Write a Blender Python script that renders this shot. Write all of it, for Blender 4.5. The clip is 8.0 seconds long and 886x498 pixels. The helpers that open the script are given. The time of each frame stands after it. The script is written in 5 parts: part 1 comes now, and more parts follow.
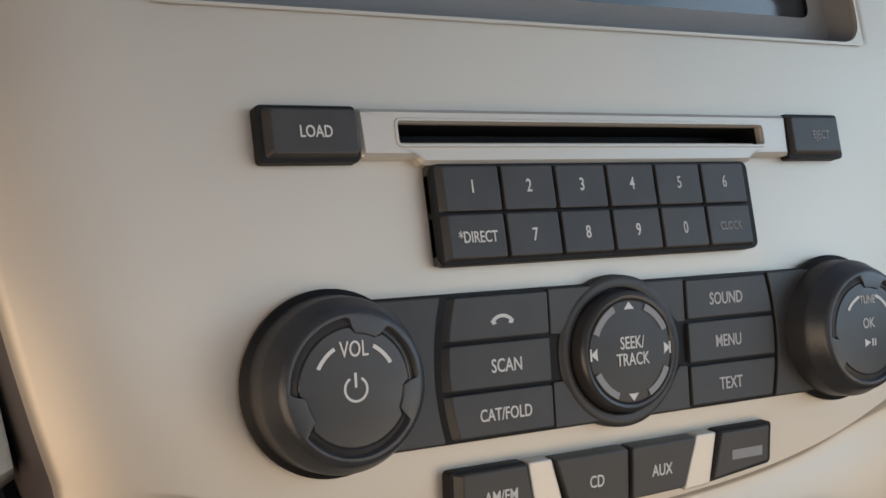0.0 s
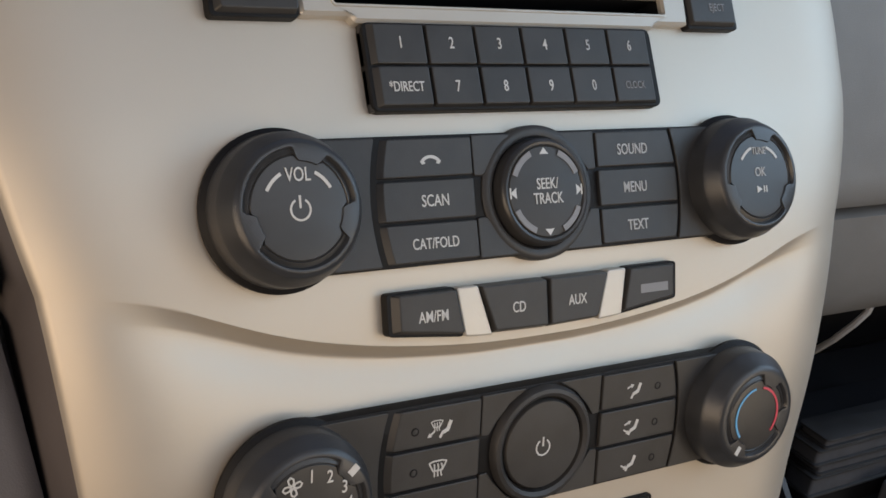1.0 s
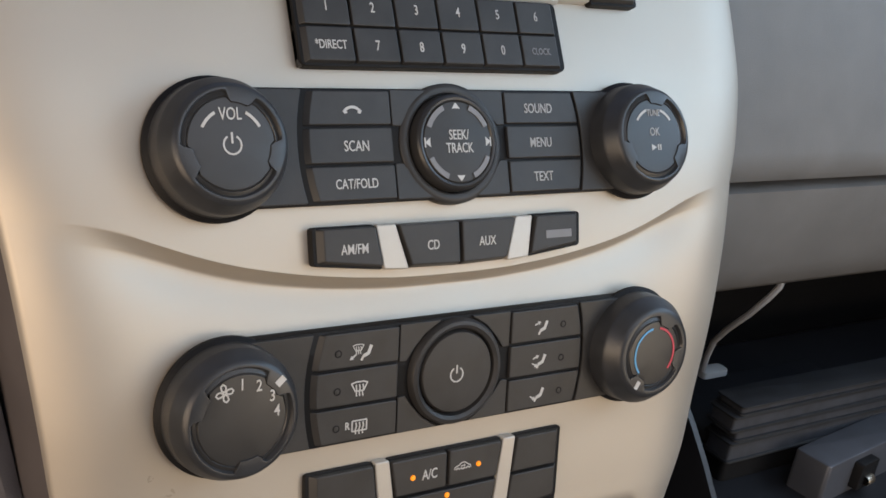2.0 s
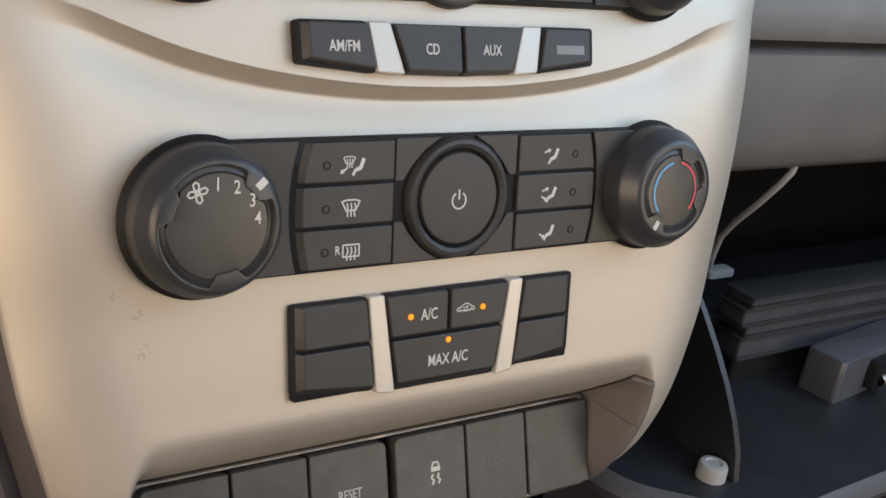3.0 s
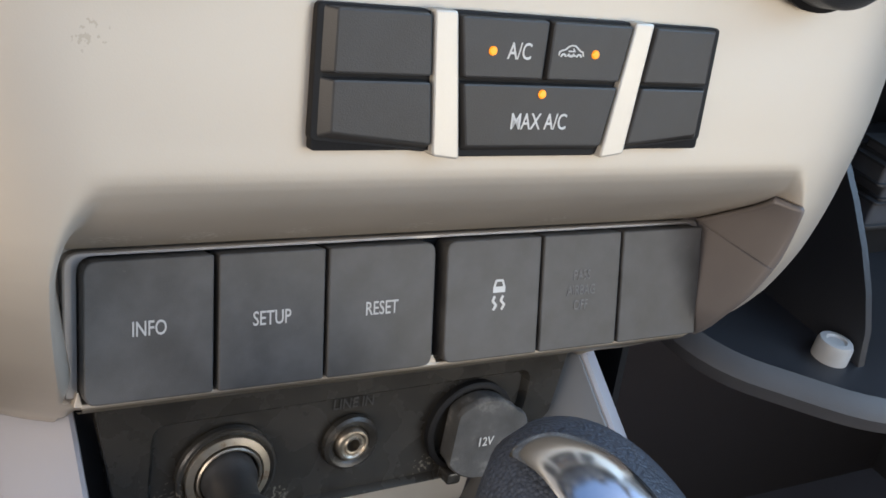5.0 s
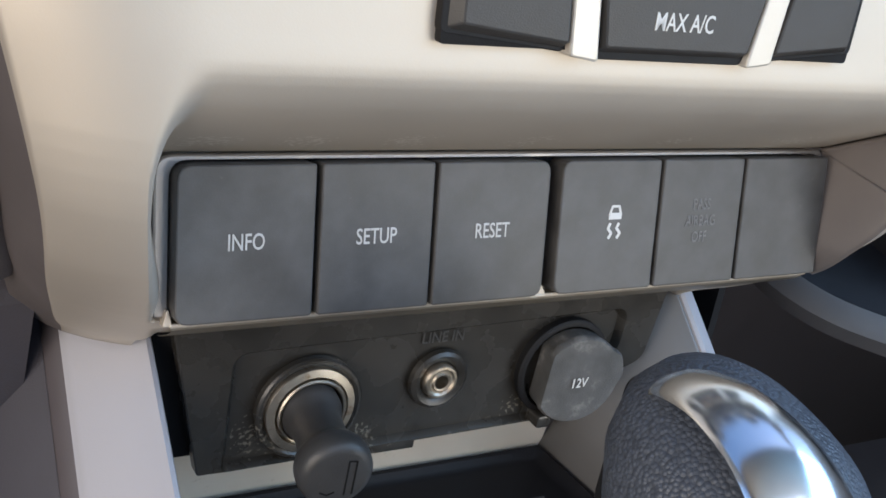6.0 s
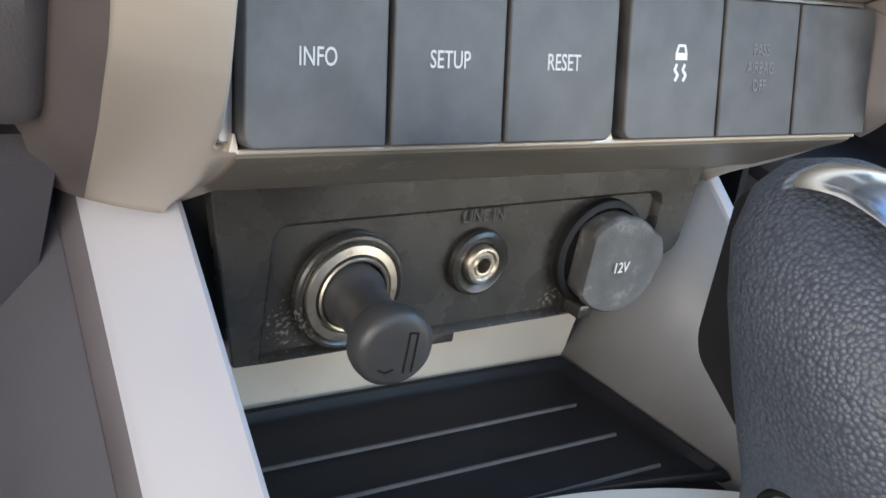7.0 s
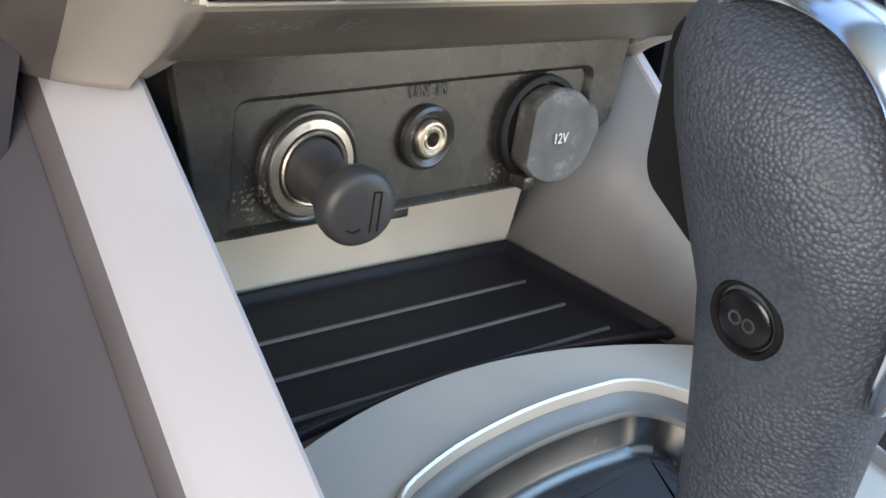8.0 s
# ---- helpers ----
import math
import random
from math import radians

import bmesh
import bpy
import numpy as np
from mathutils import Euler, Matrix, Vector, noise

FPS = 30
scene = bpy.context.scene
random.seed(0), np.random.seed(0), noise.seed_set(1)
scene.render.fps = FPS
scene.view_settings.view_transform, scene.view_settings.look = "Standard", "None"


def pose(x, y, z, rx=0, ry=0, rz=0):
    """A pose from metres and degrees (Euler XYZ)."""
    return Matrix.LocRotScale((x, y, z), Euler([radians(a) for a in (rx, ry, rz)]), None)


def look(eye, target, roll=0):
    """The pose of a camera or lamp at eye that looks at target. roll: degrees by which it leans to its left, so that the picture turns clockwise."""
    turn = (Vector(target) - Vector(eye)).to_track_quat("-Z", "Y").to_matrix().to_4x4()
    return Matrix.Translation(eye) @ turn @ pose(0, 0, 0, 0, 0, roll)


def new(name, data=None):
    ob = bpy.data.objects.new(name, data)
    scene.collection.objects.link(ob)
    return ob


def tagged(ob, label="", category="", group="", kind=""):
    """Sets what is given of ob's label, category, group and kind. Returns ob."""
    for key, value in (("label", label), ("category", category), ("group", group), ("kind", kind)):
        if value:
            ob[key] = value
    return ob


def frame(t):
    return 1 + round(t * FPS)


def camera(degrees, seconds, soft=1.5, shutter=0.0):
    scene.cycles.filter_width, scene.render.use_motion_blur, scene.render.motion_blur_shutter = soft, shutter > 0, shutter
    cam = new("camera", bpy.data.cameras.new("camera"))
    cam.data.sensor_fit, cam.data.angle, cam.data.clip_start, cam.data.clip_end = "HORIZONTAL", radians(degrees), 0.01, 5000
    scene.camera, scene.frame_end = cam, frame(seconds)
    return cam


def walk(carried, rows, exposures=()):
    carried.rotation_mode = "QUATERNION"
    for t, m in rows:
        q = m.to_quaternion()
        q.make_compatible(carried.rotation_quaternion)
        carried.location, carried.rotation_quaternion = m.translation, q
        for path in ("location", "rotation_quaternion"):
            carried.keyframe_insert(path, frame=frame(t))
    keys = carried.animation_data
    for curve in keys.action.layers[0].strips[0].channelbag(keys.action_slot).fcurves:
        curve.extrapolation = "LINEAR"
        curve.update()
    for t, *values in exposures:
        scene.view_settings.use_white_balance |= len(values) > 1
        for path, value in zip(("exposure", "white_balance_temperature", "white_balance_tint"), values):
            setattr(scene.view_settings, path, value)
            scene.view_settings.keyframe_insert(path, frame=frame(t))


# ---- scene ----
cam = camera(42.37, 8.0, soft=1.6)
PATH = [
    (0, -0.19207, -0.19999, 0.87977, 67.933, -9.420, -28.333),
    (0.2, -0.19785, -0.21319, 0.87209, 67.624, -8.799, -29.405),
    (0.5, -0.19999, -0.22960, 0.86964, 67.280, -7.032, -30.003),
    (0.7, -0.20244, -0.23774, 0.86415, 67.032, -6.698, -30.815),
    (1, -0.20785, -0.24503, 0.86241, 66.942, -8.840, -31.169),
    (1.2, -0.21039, -0.25194, 0.86303, 67.362, -9.358, -31.612),
    (2.3, -0.21943, -0.29950, 0.83914, 69.039, -9.262, -33.891),
    (2.5, -0.21609, -0.29632, 0.82305, 69.026, -8.939, -34.992),
    (2.7, -0.21138, -0.29022, 0.81010, 68.667, -8.008, -35.021),
    (3, -0.20426, -0.27940, 0.79061, 67.874, -9.473, -33.824),
    (3.2, -0.19818, -0.27236, 0.77767, 67.757, -9.376, -33.851),
    (3.5, -0.18851, -0.26814, 0.76074, 67.656, -10.034, -33.855),
    (3.7, -0.18402, -0.26417, 0.74847, 67.309, -10.410, -33.561),
    (4, -0.18212, -0.25639, 0.72816, 66.698, -11.294, -32.575),
    (4.2, -0.17778, -0.24768, 0.72251, 65.629, -12.042, -31.469),
    (5.3, -0.14774, -0.20677, 0.70857, 60.493, -13.701, -28.344),
    (5.5, -0.14709, -0.20504, 0.70569, 59.760, -13.869, -27.558),
    (5.7, -0.15127, -0.19917, 0.70199, 59.154, -14.199, -27.124),
    (6, -0.15782, -0.18932, 0.68888, 58.842, -14.343, -27.297),
    (6.2, -0.16346, -0.18319, 0.67601, 58.999, -14.795, -28.071),
    (6.5, -0.17245, -0.17749, 0.66084, 60.385, -14.849, -30.660),
    (6.7, -0.17750, -0.17603, 0.65164, 61.083, -14.549, -32.237),
    (7, -0.17887, -0.17700, 0.63609, 61.552, -14.583, -33.166),
    (7.2, -0.17907, -0.17673, 0.62799, 62.014, -14.631, -34.098),
    (7.5, -0.18062, -0.17780, 0.62392, 62.497, -14.474, -35.428),
    (7.7, -0.18676, -0.18040, 0.62153, 62.358, -14.223, -36.716),
    (8, -0.19844, -0.19235, 0.61763, 61.554, -12.792, -39.313),
]
EXPOSURE = [(0, -0.21, 7300, 14), (1.0, -0.09, 7200, 14), (2.5, 0.16, 7050, 14), (3.5, 0.33, 6850, 13), (4.0, 0.42, 6350, 11), (5.5, 0.66, 6050, 9), (6.5, 1.02, 5800, 7), (7.5, 1.42, 5950, 6), (8, 1.42, 6000, 6)]
walk(cam, [(t, pose(x, y, z, rx, ry, rz)) for t, x, y, z, rx, ry, rz in PATH], EXPOSURE)

# ---- light ----
world = bpy.data.worlds.new("daylight")
scene.world = world
world.use_nodes = True
wn = world.node_tree.nodes
sky = wn.new("ShaderNodeTexSky")
sky.sky_type = "NISHITA"
sky.sun_disc = False
sky.sun_elevation = radians(48)
sky.sun_rotation = radians(120)
world.node_tree.links.new(sky.outputs[0], wn["Background"].inputs[0])
wn["Background"].inputs[1].default_value = 0.15


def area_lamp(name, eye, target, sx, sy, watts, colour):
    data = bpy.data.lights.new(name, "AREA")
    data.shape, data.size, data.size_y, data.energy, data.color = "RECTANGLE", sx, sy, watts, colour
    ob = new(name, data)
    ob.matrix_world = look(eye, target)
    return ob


# low fill lamp added on the driver's side; the open door is assumed
area_lamp("driver_side_fill_light", (-0.70, -0.44, 0.72), (0.0, -0.02, 0.58), 0.7, 0.36, 3.7, (1.0, 0.79, 0.58))
area_lamp("passenger_window_light", (0.66, -0.36, 1.10), (0.0, 0.0, 0.70), 0.8, 0.34, 3.0, (0.40, 0.69, 1.0))
# fill lamp added overhead for upward faces; a sunroof is only assumed
area_lamp("overhead_fill_light", (0.10, -0.62, 1.265), (0.0, -0.05, 0.72), 0.8, 0.55, 1.6, (0.86, 0.93, 1.0))
# low fill lamp added at the rear right; no open door is known there
area_lamp("rear_right_fill_light", (0.66, -1.00, 0.72), (0.0, 0.0, 0.62), 0.8, 0.44, 3.6, (1.0, 0.86, 0.68))


# ---- materials ----
def material(name, colour, rough=0.5, metal=0.0, vary=0.15, scale=60.0, grain=900.0, bump=0.05, coat=0.0, dirt=None, dirt_scale=18.0, dirt_cut=0.62, gloss=0.5):
    m = bpy.data.materials.new(name)
    m.use_nodes = True
    t = m.node_tree
    b = t.nodes["Principled BSDF"]
    link = t.links.new
    coord = t.nodes.new("ShaderNodeTexCoord")
    big, fine = t.nodes.new("ShaderNodeTexNoise"), t.nodes.new("ShaderNodeTexNoise")
    big.inputs["Scale"].default_value, fine.inputs["Scale"].default_value = scale, grain
    big.inputs["Detail"].default_value = 5
    link(coord.outputs["Object"], big.inputs["Vector"])
    link(coord.outputs["Object"], fine.inputs["Vector"])
    ramp = t.nodes.new("ShaderNodeMapRange")
    ramp.inputs["From Min"].default_value, ramp.inputs["From Max"].default_value = 0.3, 0.7
    ramp.inputs["To Min"].default_value, ramp.inputs["To Max"].default_value = 1 - vary, 1 + vary
    link(big.outputs["Fac"], ramp.inputs["Value"])
    mul = t.nodes.new("ShaderNodeVectorMath")
    mul.operation = "SCALE"
    mul.inputs[0].default_value = colour
    link(ramp.outputs[0], mul.inputs["Scale"])
    out = mul.outputs[0]
    if dirt:
        spots = t.nodes.new("ShaderNodeTexNoise")
        spots.inputs["Scale"].default_value, spots.inputs["Detail"].default_value = dirt_scale, 8
        spots.inputs["Roughness"].default_value = 0.7
        link(coord.outputs["Object"], spots.inputs["Vector"])
        cut = t.nodes.new("ShaderNodeMapRange")
        cut.inputs["From Min"].default_value, cut.inputs["From Max"].default_value = dirt_cut, dirt_cut + 0.12
        link(spots.outputs["Fac"], cut.inputs["Value"])
        mix = t.nodes.new("ShaderNodeMix")
        mix.data_type = "RGBA"
        link(cut.outputs[0], mix.inputs["Factor"])
        link(out, mix.inputs["A"])
        mix.inputs["B"].default_value = (*dirt, 1)
        out = mix.outputs["Result"]
    link(out, b.inputs["Base Color"])
    rr = t.nodes.new("ShaderNodeMapRange")
    rr.inputs["To Min"].default_value, rr.inputs["To Max"].default_value = max(0.02, rough - 0.08), min(1, rough + 0.08)
    link(big.outputs["Fac"], rr.inputs["Value"])
    link(rr.outputs[0], b.inputs["Roughness"])
    b.inputs["Metallic"].default_value = metal
    b.inputs["Specular IOR Level"].default_value = gloss
    b.inputs["Coat Weight"].default_value = coat
    if bump:
        bn = t.nodes.new("ShaderNodeBump")
        bn.inputs["Strength"].default_value, bn.inputs["Distance"].default_value = bump, 0.0006
        link(fine.outputs["Fac"], bn.inputs["Height"])
        link(bn.outputs[0], b.inputs["Normal"])
    return m


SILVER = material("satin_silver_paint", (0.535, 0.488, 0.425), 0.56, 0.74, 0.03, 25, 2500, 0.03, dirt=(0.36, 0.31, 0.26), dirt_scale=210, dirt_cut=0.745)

SPOTS = (((-0.0981, -0.0202, 0.6367), 0.006), ((-0.1060, -0.0171, 0.6538), 0.003), ((-0.1002, -0.0179, 0.6477), 0.004), ((-0.1155, -0.0275, 0.5708), 0.005))


def add_scuff(m, centre, radius, colour):
    """A small patch of pits and rubbed marks round a point of the surface."""
    t = m.node_tree
    b = t.nodes["Principled BSDF"]
    co, dist, noise = t.nodes.new("ShaderNodeTexCoord"), t.nodes.new("ShaderNodeVectorMath"), t.nodes.new("ShaderNodeTexNoise")
    dist.operation = "DISTANCE"
    dist.inputs[1].default_value = centre
    t.links.new(co.outputs["Object"], dist.inputs[0])
    t.links.new(co.outputs["Object"], noise.inputs["Vector"])
    noise.inputs["Scale"].default_value, noise.inputs["Detail"].default_value = 800, 5
    fall = t.nodes.new("ShaderNodeMapRange")
    fall.inputs["From Min"].default_value, fall.inputs["From Max"].default_value = radius, radius * 0.3
    fall.inputs["To Max"].default_value = 0.28
    t.links.new(dist.outputs["Value"], fall.inputs["Value"])
    add = t.nodes.new("ShaderNodeMath")
    t.links.new(noise.outputs["Fac"], add.inputs[0])
    t.links.new(fall.outputs[0], add.inputs[1])
    cut = t.nodes.new("ShaderNodeMapRange")
    cut.inputs["From Min"].default_value, cut.inputs["From Max"].default_value = 0.80, 0.86
    cut.inputs["To Max"].default_value = 0.4
    t.links.new(add.outputs[0], cut.inputs["Value"])
    mix = t.nodes.new("ShaderNodeMix")
    mix.data_type = "RGBA"
    t.links.new(cut.outputs[0], mix.inputs["Factor"])
    t.links.new(b.inputs["Base Color"].links[0].from_socket, mix.inputs["A"])
    mix.inputs["B"].default_value = (*colour, 1)
    t.links.new(mix.outputs["Result"], b.inputs["Base Color"])


for spot, size in SPOTS:
    add_scuff(SILVER, spot, size, (0.30, 0.25, 0.19))
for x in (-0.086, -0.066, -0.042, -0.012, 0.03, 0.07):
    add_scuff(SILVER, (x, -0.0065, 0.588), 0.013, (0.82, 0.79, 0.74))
RETURN = material("mauve_grey_plastic", (0.095, 0.083, 0.083), 0.5, 0.1, 0.12, 40, 2500, 0.06)
EDGE = material("mauve_edge_plastic", (0.085, 0.074, 0.080), 0.55, 0, 0.1, 40, 2500, 0.08)
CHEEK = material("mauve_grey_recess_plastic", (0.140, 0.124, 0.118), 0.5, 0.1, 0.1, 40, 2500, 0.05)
LIP = material("worn_dark_silver_paint", (0.24, 0.215, 0.175), 0.42, 0.6, 0.1, 40, 2500, 0.05, dirt=(0.27, 0.25, 0.22), dirt_scale=110, dirt_cut=0.6)
BEZEL = material("grey_silver_edge_paint", (0.27, 0.255, 0.245), 0.4, 0.7, 0.08, 40, 2500, 0.03)
TRIM = material("silver_trim_paint", (0.48, 0.455, 0.415), 0.38, 0.35, 0.03, 25, 2500, 0.03)
BLACK = material("black_button_plastic", (0.034, 0.033, 0.033), 0.46, 0, 0.2, 80, 3000, 0.12, dirt=(0.3, 0.29, 0.28), dirt_scale=520, dirt_cut=0.79, gloss=0.4)
BASE = material("black_panel_plastic", (0.007, 0.007, 0.008), 0.6, 0, 0.2, 80, 3000, 0.12, gloss=0.25)
GLOSS = material("smooth_black_plastic", (0.03, 0.03, 0.031), 0.36, 0, 0.2, 60, 3000, 0.04)
RUBBER = material("soft_black_rubber", (0.032, 0.034, 0.038), 0.34, 0, 0.2, 80, 2500, 0.15)
GREY = material("grey_switch_plastic", (0.050, 0.049, 0.049), 0.46, 0, 0.35, 110, 2500, 0.06, dirt=(0.085, 0.083, 0.08), dirt_scale=260, dirt_cut=0.64)
SOCKET = material("worn_black_socket_plastic", (0.026, 0.0245, 0.022), 0.27, 0, 0.25, 70, 2500, 0.15, dirt=(0.06, 0.057, 0.05), dirt_scale=60, dirt_cut=0.6)
LIGHTER = material("worn_black_rubber", (0.035, 0.035, 0.036), 0.45, 0, 0.2, 90, 2500, 0.15, dirt=(0.1, 0.098, 0.095), dirt_scale=260, dirt_cut=0.68)
for x, v, r in ((-0.052, -0.012, 0.014), (-0.020, -0.016, 0.009), (0.030, -0.014, 0.009)):
    add_scuff(SOCKET, (x, v, 0.0), r, (0.30, 0.28, 0.23))
for x in (-0.074, -0.064, -0.05):
    add_scuff(LIP, (x, -0.0070, 0.5410), 0.010, (0.62, 0.60, 0.56))
PRINT = material("white_print", (0.55, 0.55, 0.54), 0.5, 0, 0.03, 60, 900, 0)
SOFT = material("grey_print", (0.42, 0.42, 0.42), 0.5, 0, 0.05, 60, 900, 0)
FADED = material("faded_grey_print", (0.21, 0.21, 0.22), 0.5, 0, 0.05, 60, 900, 0)
GHOST = material("worn_dark_print", (0.115, 0.115, 0.12), 0.5, 0, 0.2, 60, 900, 0)
BLUE = material("blue_print", (0.1, 0.36, 0.62), 0.5, 0, 0.03, 60, 900, 0)
RED = material("red_print", (0.6, 0.06, 0.09), 0.5, 0, 0.03, 60, 900, 0)
STEEL = material("worn_nickel", (0.40, 0.36, 0.30), 0.40, 1.0, 0.2, 120, 2500, 0.15, dirt=(0.20, 0.13, 0.08), dirt_scale=170, dirt_cut=0.56)
CHROME = material("chrome", (0.86, 0.88, 0.91), 0.18, 1.0, 0.02, 30, 900, 0)
PILLAR = material("light_grey_console_plastic", (0.375, 0.37, 0.40), 0.5, 0.1, 0.03, 25, 2500, 0.06)
# bin side: console grey darkened so that its shade sits in the colour
BINWALL = material("shade_toned_bin_plastic", (0.160, 0.160, 0.164), 0.5, 0, 0.08, 25, 2500, 0.08)
BACKWALL = material("stained_cream_plastic", (0.60, 0.56, 0.48), 0.45, 0.2, 0.06, 40, 2500, 0.04, dirt=(0.36, 0.29, 0.2), dirt_scale=70, dirt_cut=0.62)
CONSOLE = material("grey_console_plastic", (0.36, 0.355, 0.335), 0.5, 0.1, 0.05, 25, 2500, 0.08)
CONSOLE_DARK = material("dark_grey_gate_plastic", (0.075, 0.078, 0.078), 0.42, 0, 0.15, 60, 2500, 0.1, dirt=(0.16, 0.15, 0.14), dirt_scale=140, dirt_cut=0.66)
DARKSIDE = material("dark_grey_dash_plastic", (0.085, 0.078, 0.084), 0.6, 0, 0.08, 40, 1800, 0.3)
FLANK = material("dark_mauve_grey_plastic", (0.048, 0.045, 0.055), 0.6, 0, 0.08, 40, 1800, 0.2)
BINFLOOR = material("black_bin_plastic", (0.015, 0.016, 0.020), 0.45, 0, 0.1, 40, 1800, 0.2)
BINLIP = material("grey_bin_lip_plastic", (0.075, 0.075, 0.08), 0.5, 0, 0.1, 40, 1800, 0.15)
LID = material("dusty_black_plastic", (0.07, 0.07, 0.07), 0.6, 0, 0.3, 120, 2500, 0.3, dirt=(0.16, 0.155, 0.15), dirt_scale=120, dirt_cut=0.55)
WELL = material("glossy_black_insert", (0.008, 0.008, 0.009), 0.22, 0, 0.2, 60, 2500, 0.05, dirt=(0.06, 0.055, 0.05), dirt_scale=110, dirt_cut=0.66)
RIB = material("worn_rubber_rib", (0.055, 0.055, 0.060), 0.45, 0, 0.25, 150, 2500, 0.1)
DASH = material("grey_dash_plastic", (0.188, 0.182, 0.176), 0.6, 0, 0.08, 40, 1800, 0.3)
UPPER = material("light_grey_dash_plastic", (0.27, 0.27, 0.25), 0.6, 0, 0.1, 60, 1400, 0.5)
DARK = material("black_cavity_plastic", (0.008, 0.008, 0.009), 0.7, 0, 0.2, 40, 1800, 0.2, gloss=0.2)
MAT = material("black_rubber_mat", (0.006, 0.006, 0.0075), 0.55, 0, 0.25, 60, 2500, 0.15, gloss=0.2, dirt=(0.05, 0.05, 0.05), dirt_scale=90, dirt_cut=0.68)
LEATHER = material("black_leather", (0.060, 0.070, 0.092), 0.46, 0, 0.1, 60, 1500, 0.0, gloss=0.5)
lt = LEATHER.node_tree
cells, cbump, ccoord = lt.nodes.new("ShaderNodeTexVoronoi"), lt.nodes.new("ShaderNodeBump"), lt.nodes.new("ShaderNodeTexCoord")
cells.inputs["Scale"].default_value = 1000
cells.inputs["Randomness"].default_value = 0.9
cbump.inputs["Distance"].default_value, cbump.invert = 0.0006, True
# the hide is pressed smooth round the push button
pocket, press = lt.nodes.new("ShaderNodeVectorMath"), lt.nodes.new("ShaderNodeMapRange")
pocket.operation = "DISTANCE"
pocket.inputs[1].default_value = (-0.0213, -0.1030, 0.5200)
press.inputs["From Min"].default_value, press.inputs["From Max"].default_value, press.inputs["To Max"].default_value = 0.0100, 0.0200, 0.62
lt.links.new(ccoord.outputs["Object"], pocket.inputs[0])
lt.links.new(pocket.outputs["Value"], press.inputs["Value"])
lt.links.new(press.outputs[0], cbump.inputs["Strength"])
lt.links.new(ccoord.outputs["Object"], cells.inputs["Vector"])
lt.links.new(cells.outputs["Distance"], cbump.inputs["Height"])
lt.links.new(cbump.outputs[0], lt.nodes["Principled BSDF"].inputs["Normal"])
pore, tone = lt.nodes.new("ShaderNodeMapRange"), lt.nodes.new("ShaderNodeVectorMath")
pore.inputs["From Min"].default_value, pore.inputs["From Max"].default_value = 0.25, 0.75
pore.inputs["To Min"].default_value, pore.inputs["To Max"].default_value = 1.06, 0.72
tone.operation = "SCALE"
lt.links.new(cells.outputs["Distance"], pore.inputs["Value"])
lt.links.new(lt.nodes["Principled BSDF"].inputs["Base Color"].links[0].from_socket, tone.inputs[0])
lt.links.new(pore.outputs[0], tone.inputs["Scale"])
lt.links.new(tone.outputs[0], lt.nodes["Principled BSDF"].inputs["Base Color"])
LINER = material("cabin_liner", (0.22, 0.2, 0.18), 0.85, 0, 0.05, 10, 500, 0.1)
HEADLINER = material("light_grey_headliner", (0.42, 0.41, 0.39), 0.9, 0, 0.05, 10, 500, 0.1)
PAPER = material("worn_grey_booklets", (0.042, 0.045, 0.054), 0.6, 0, 0.25, 90, 1500, 0.1)
COVER = material("dark_booklet_cover", (0.016, 0.017, 0.020), 0.5, 0, 0.25, 90, 1500, 0.1)
METAL = material("galvanised_bracket", (0.125, 0.133, 0.155), 0.4, 0.5, 0.1, 40, 1500, 0.1)
WHITE = material("white_plastic", (0.37, 0.37, 0.37), 0.45, 0, 0.05, 40, 1500, 0.05)
GLASS = material("dark_display_glass", (0.03, 0.035, 0.04), 0.12, 0, 0.05, 20, 900, 0)
AMBER = bpy.data.materials.new("lit_amber_lamp")
AMBER.use_nodes = True
ab = AMBER.node_tree.nodes["Principled BSDF"]
ab.inputs["Base Color"].default_value = (0.9, 0.35, 0.02, 1)
ab.inputs["Emission Color"].default_value = (1.0, 0.25, 0.008, 1)
ab.inputs["Emission Strength"].default_value = 0.55


# ---- building helpers ----
def thing(name, m, label, category, group="", kind=""):
    ob = new(name)
    ob.empty_display_size = 0.01
    ob.matrix_world = m
    return tagged(ob, label, category, group, kind)


def mesh_of(name, verts, faces, mat, smooth=38):
    me = bpy.data.meshes.new(name)
    me.from_pydata([tuple(v) for v in verts], [], faces)
    bm = bmesh.new()
    bm.from_mesh(me)
    bmesh.ops.recalc_face_normals(bm, faces=bm.faces)
    bm.to_mesh(me)
    bm.free()
    if smooth:
        me.shade_smooth()
        me.set_sharp_from_angle(angle=radians(smooth))
    me.materials.append(mat)
    return me


def part(name, geo, mat, parent, label="", smooth=38):
    verts, faces = geo
    ob = new(name, mesh_of(name, verts, faces, mat, smooth))
    ob.parent = parent
    return tagged(ob, label)


def join(*geos):
    verts, faces = [], []
    for v, f in geos:
        k = len(verts)
        verts += list(v)
        faces += [tuple(i + k for i in q) for q in f]
    return verts, faces


def moved(geo, m):
    return [m @ Vector(v) for v in geo[0]], geo[1]


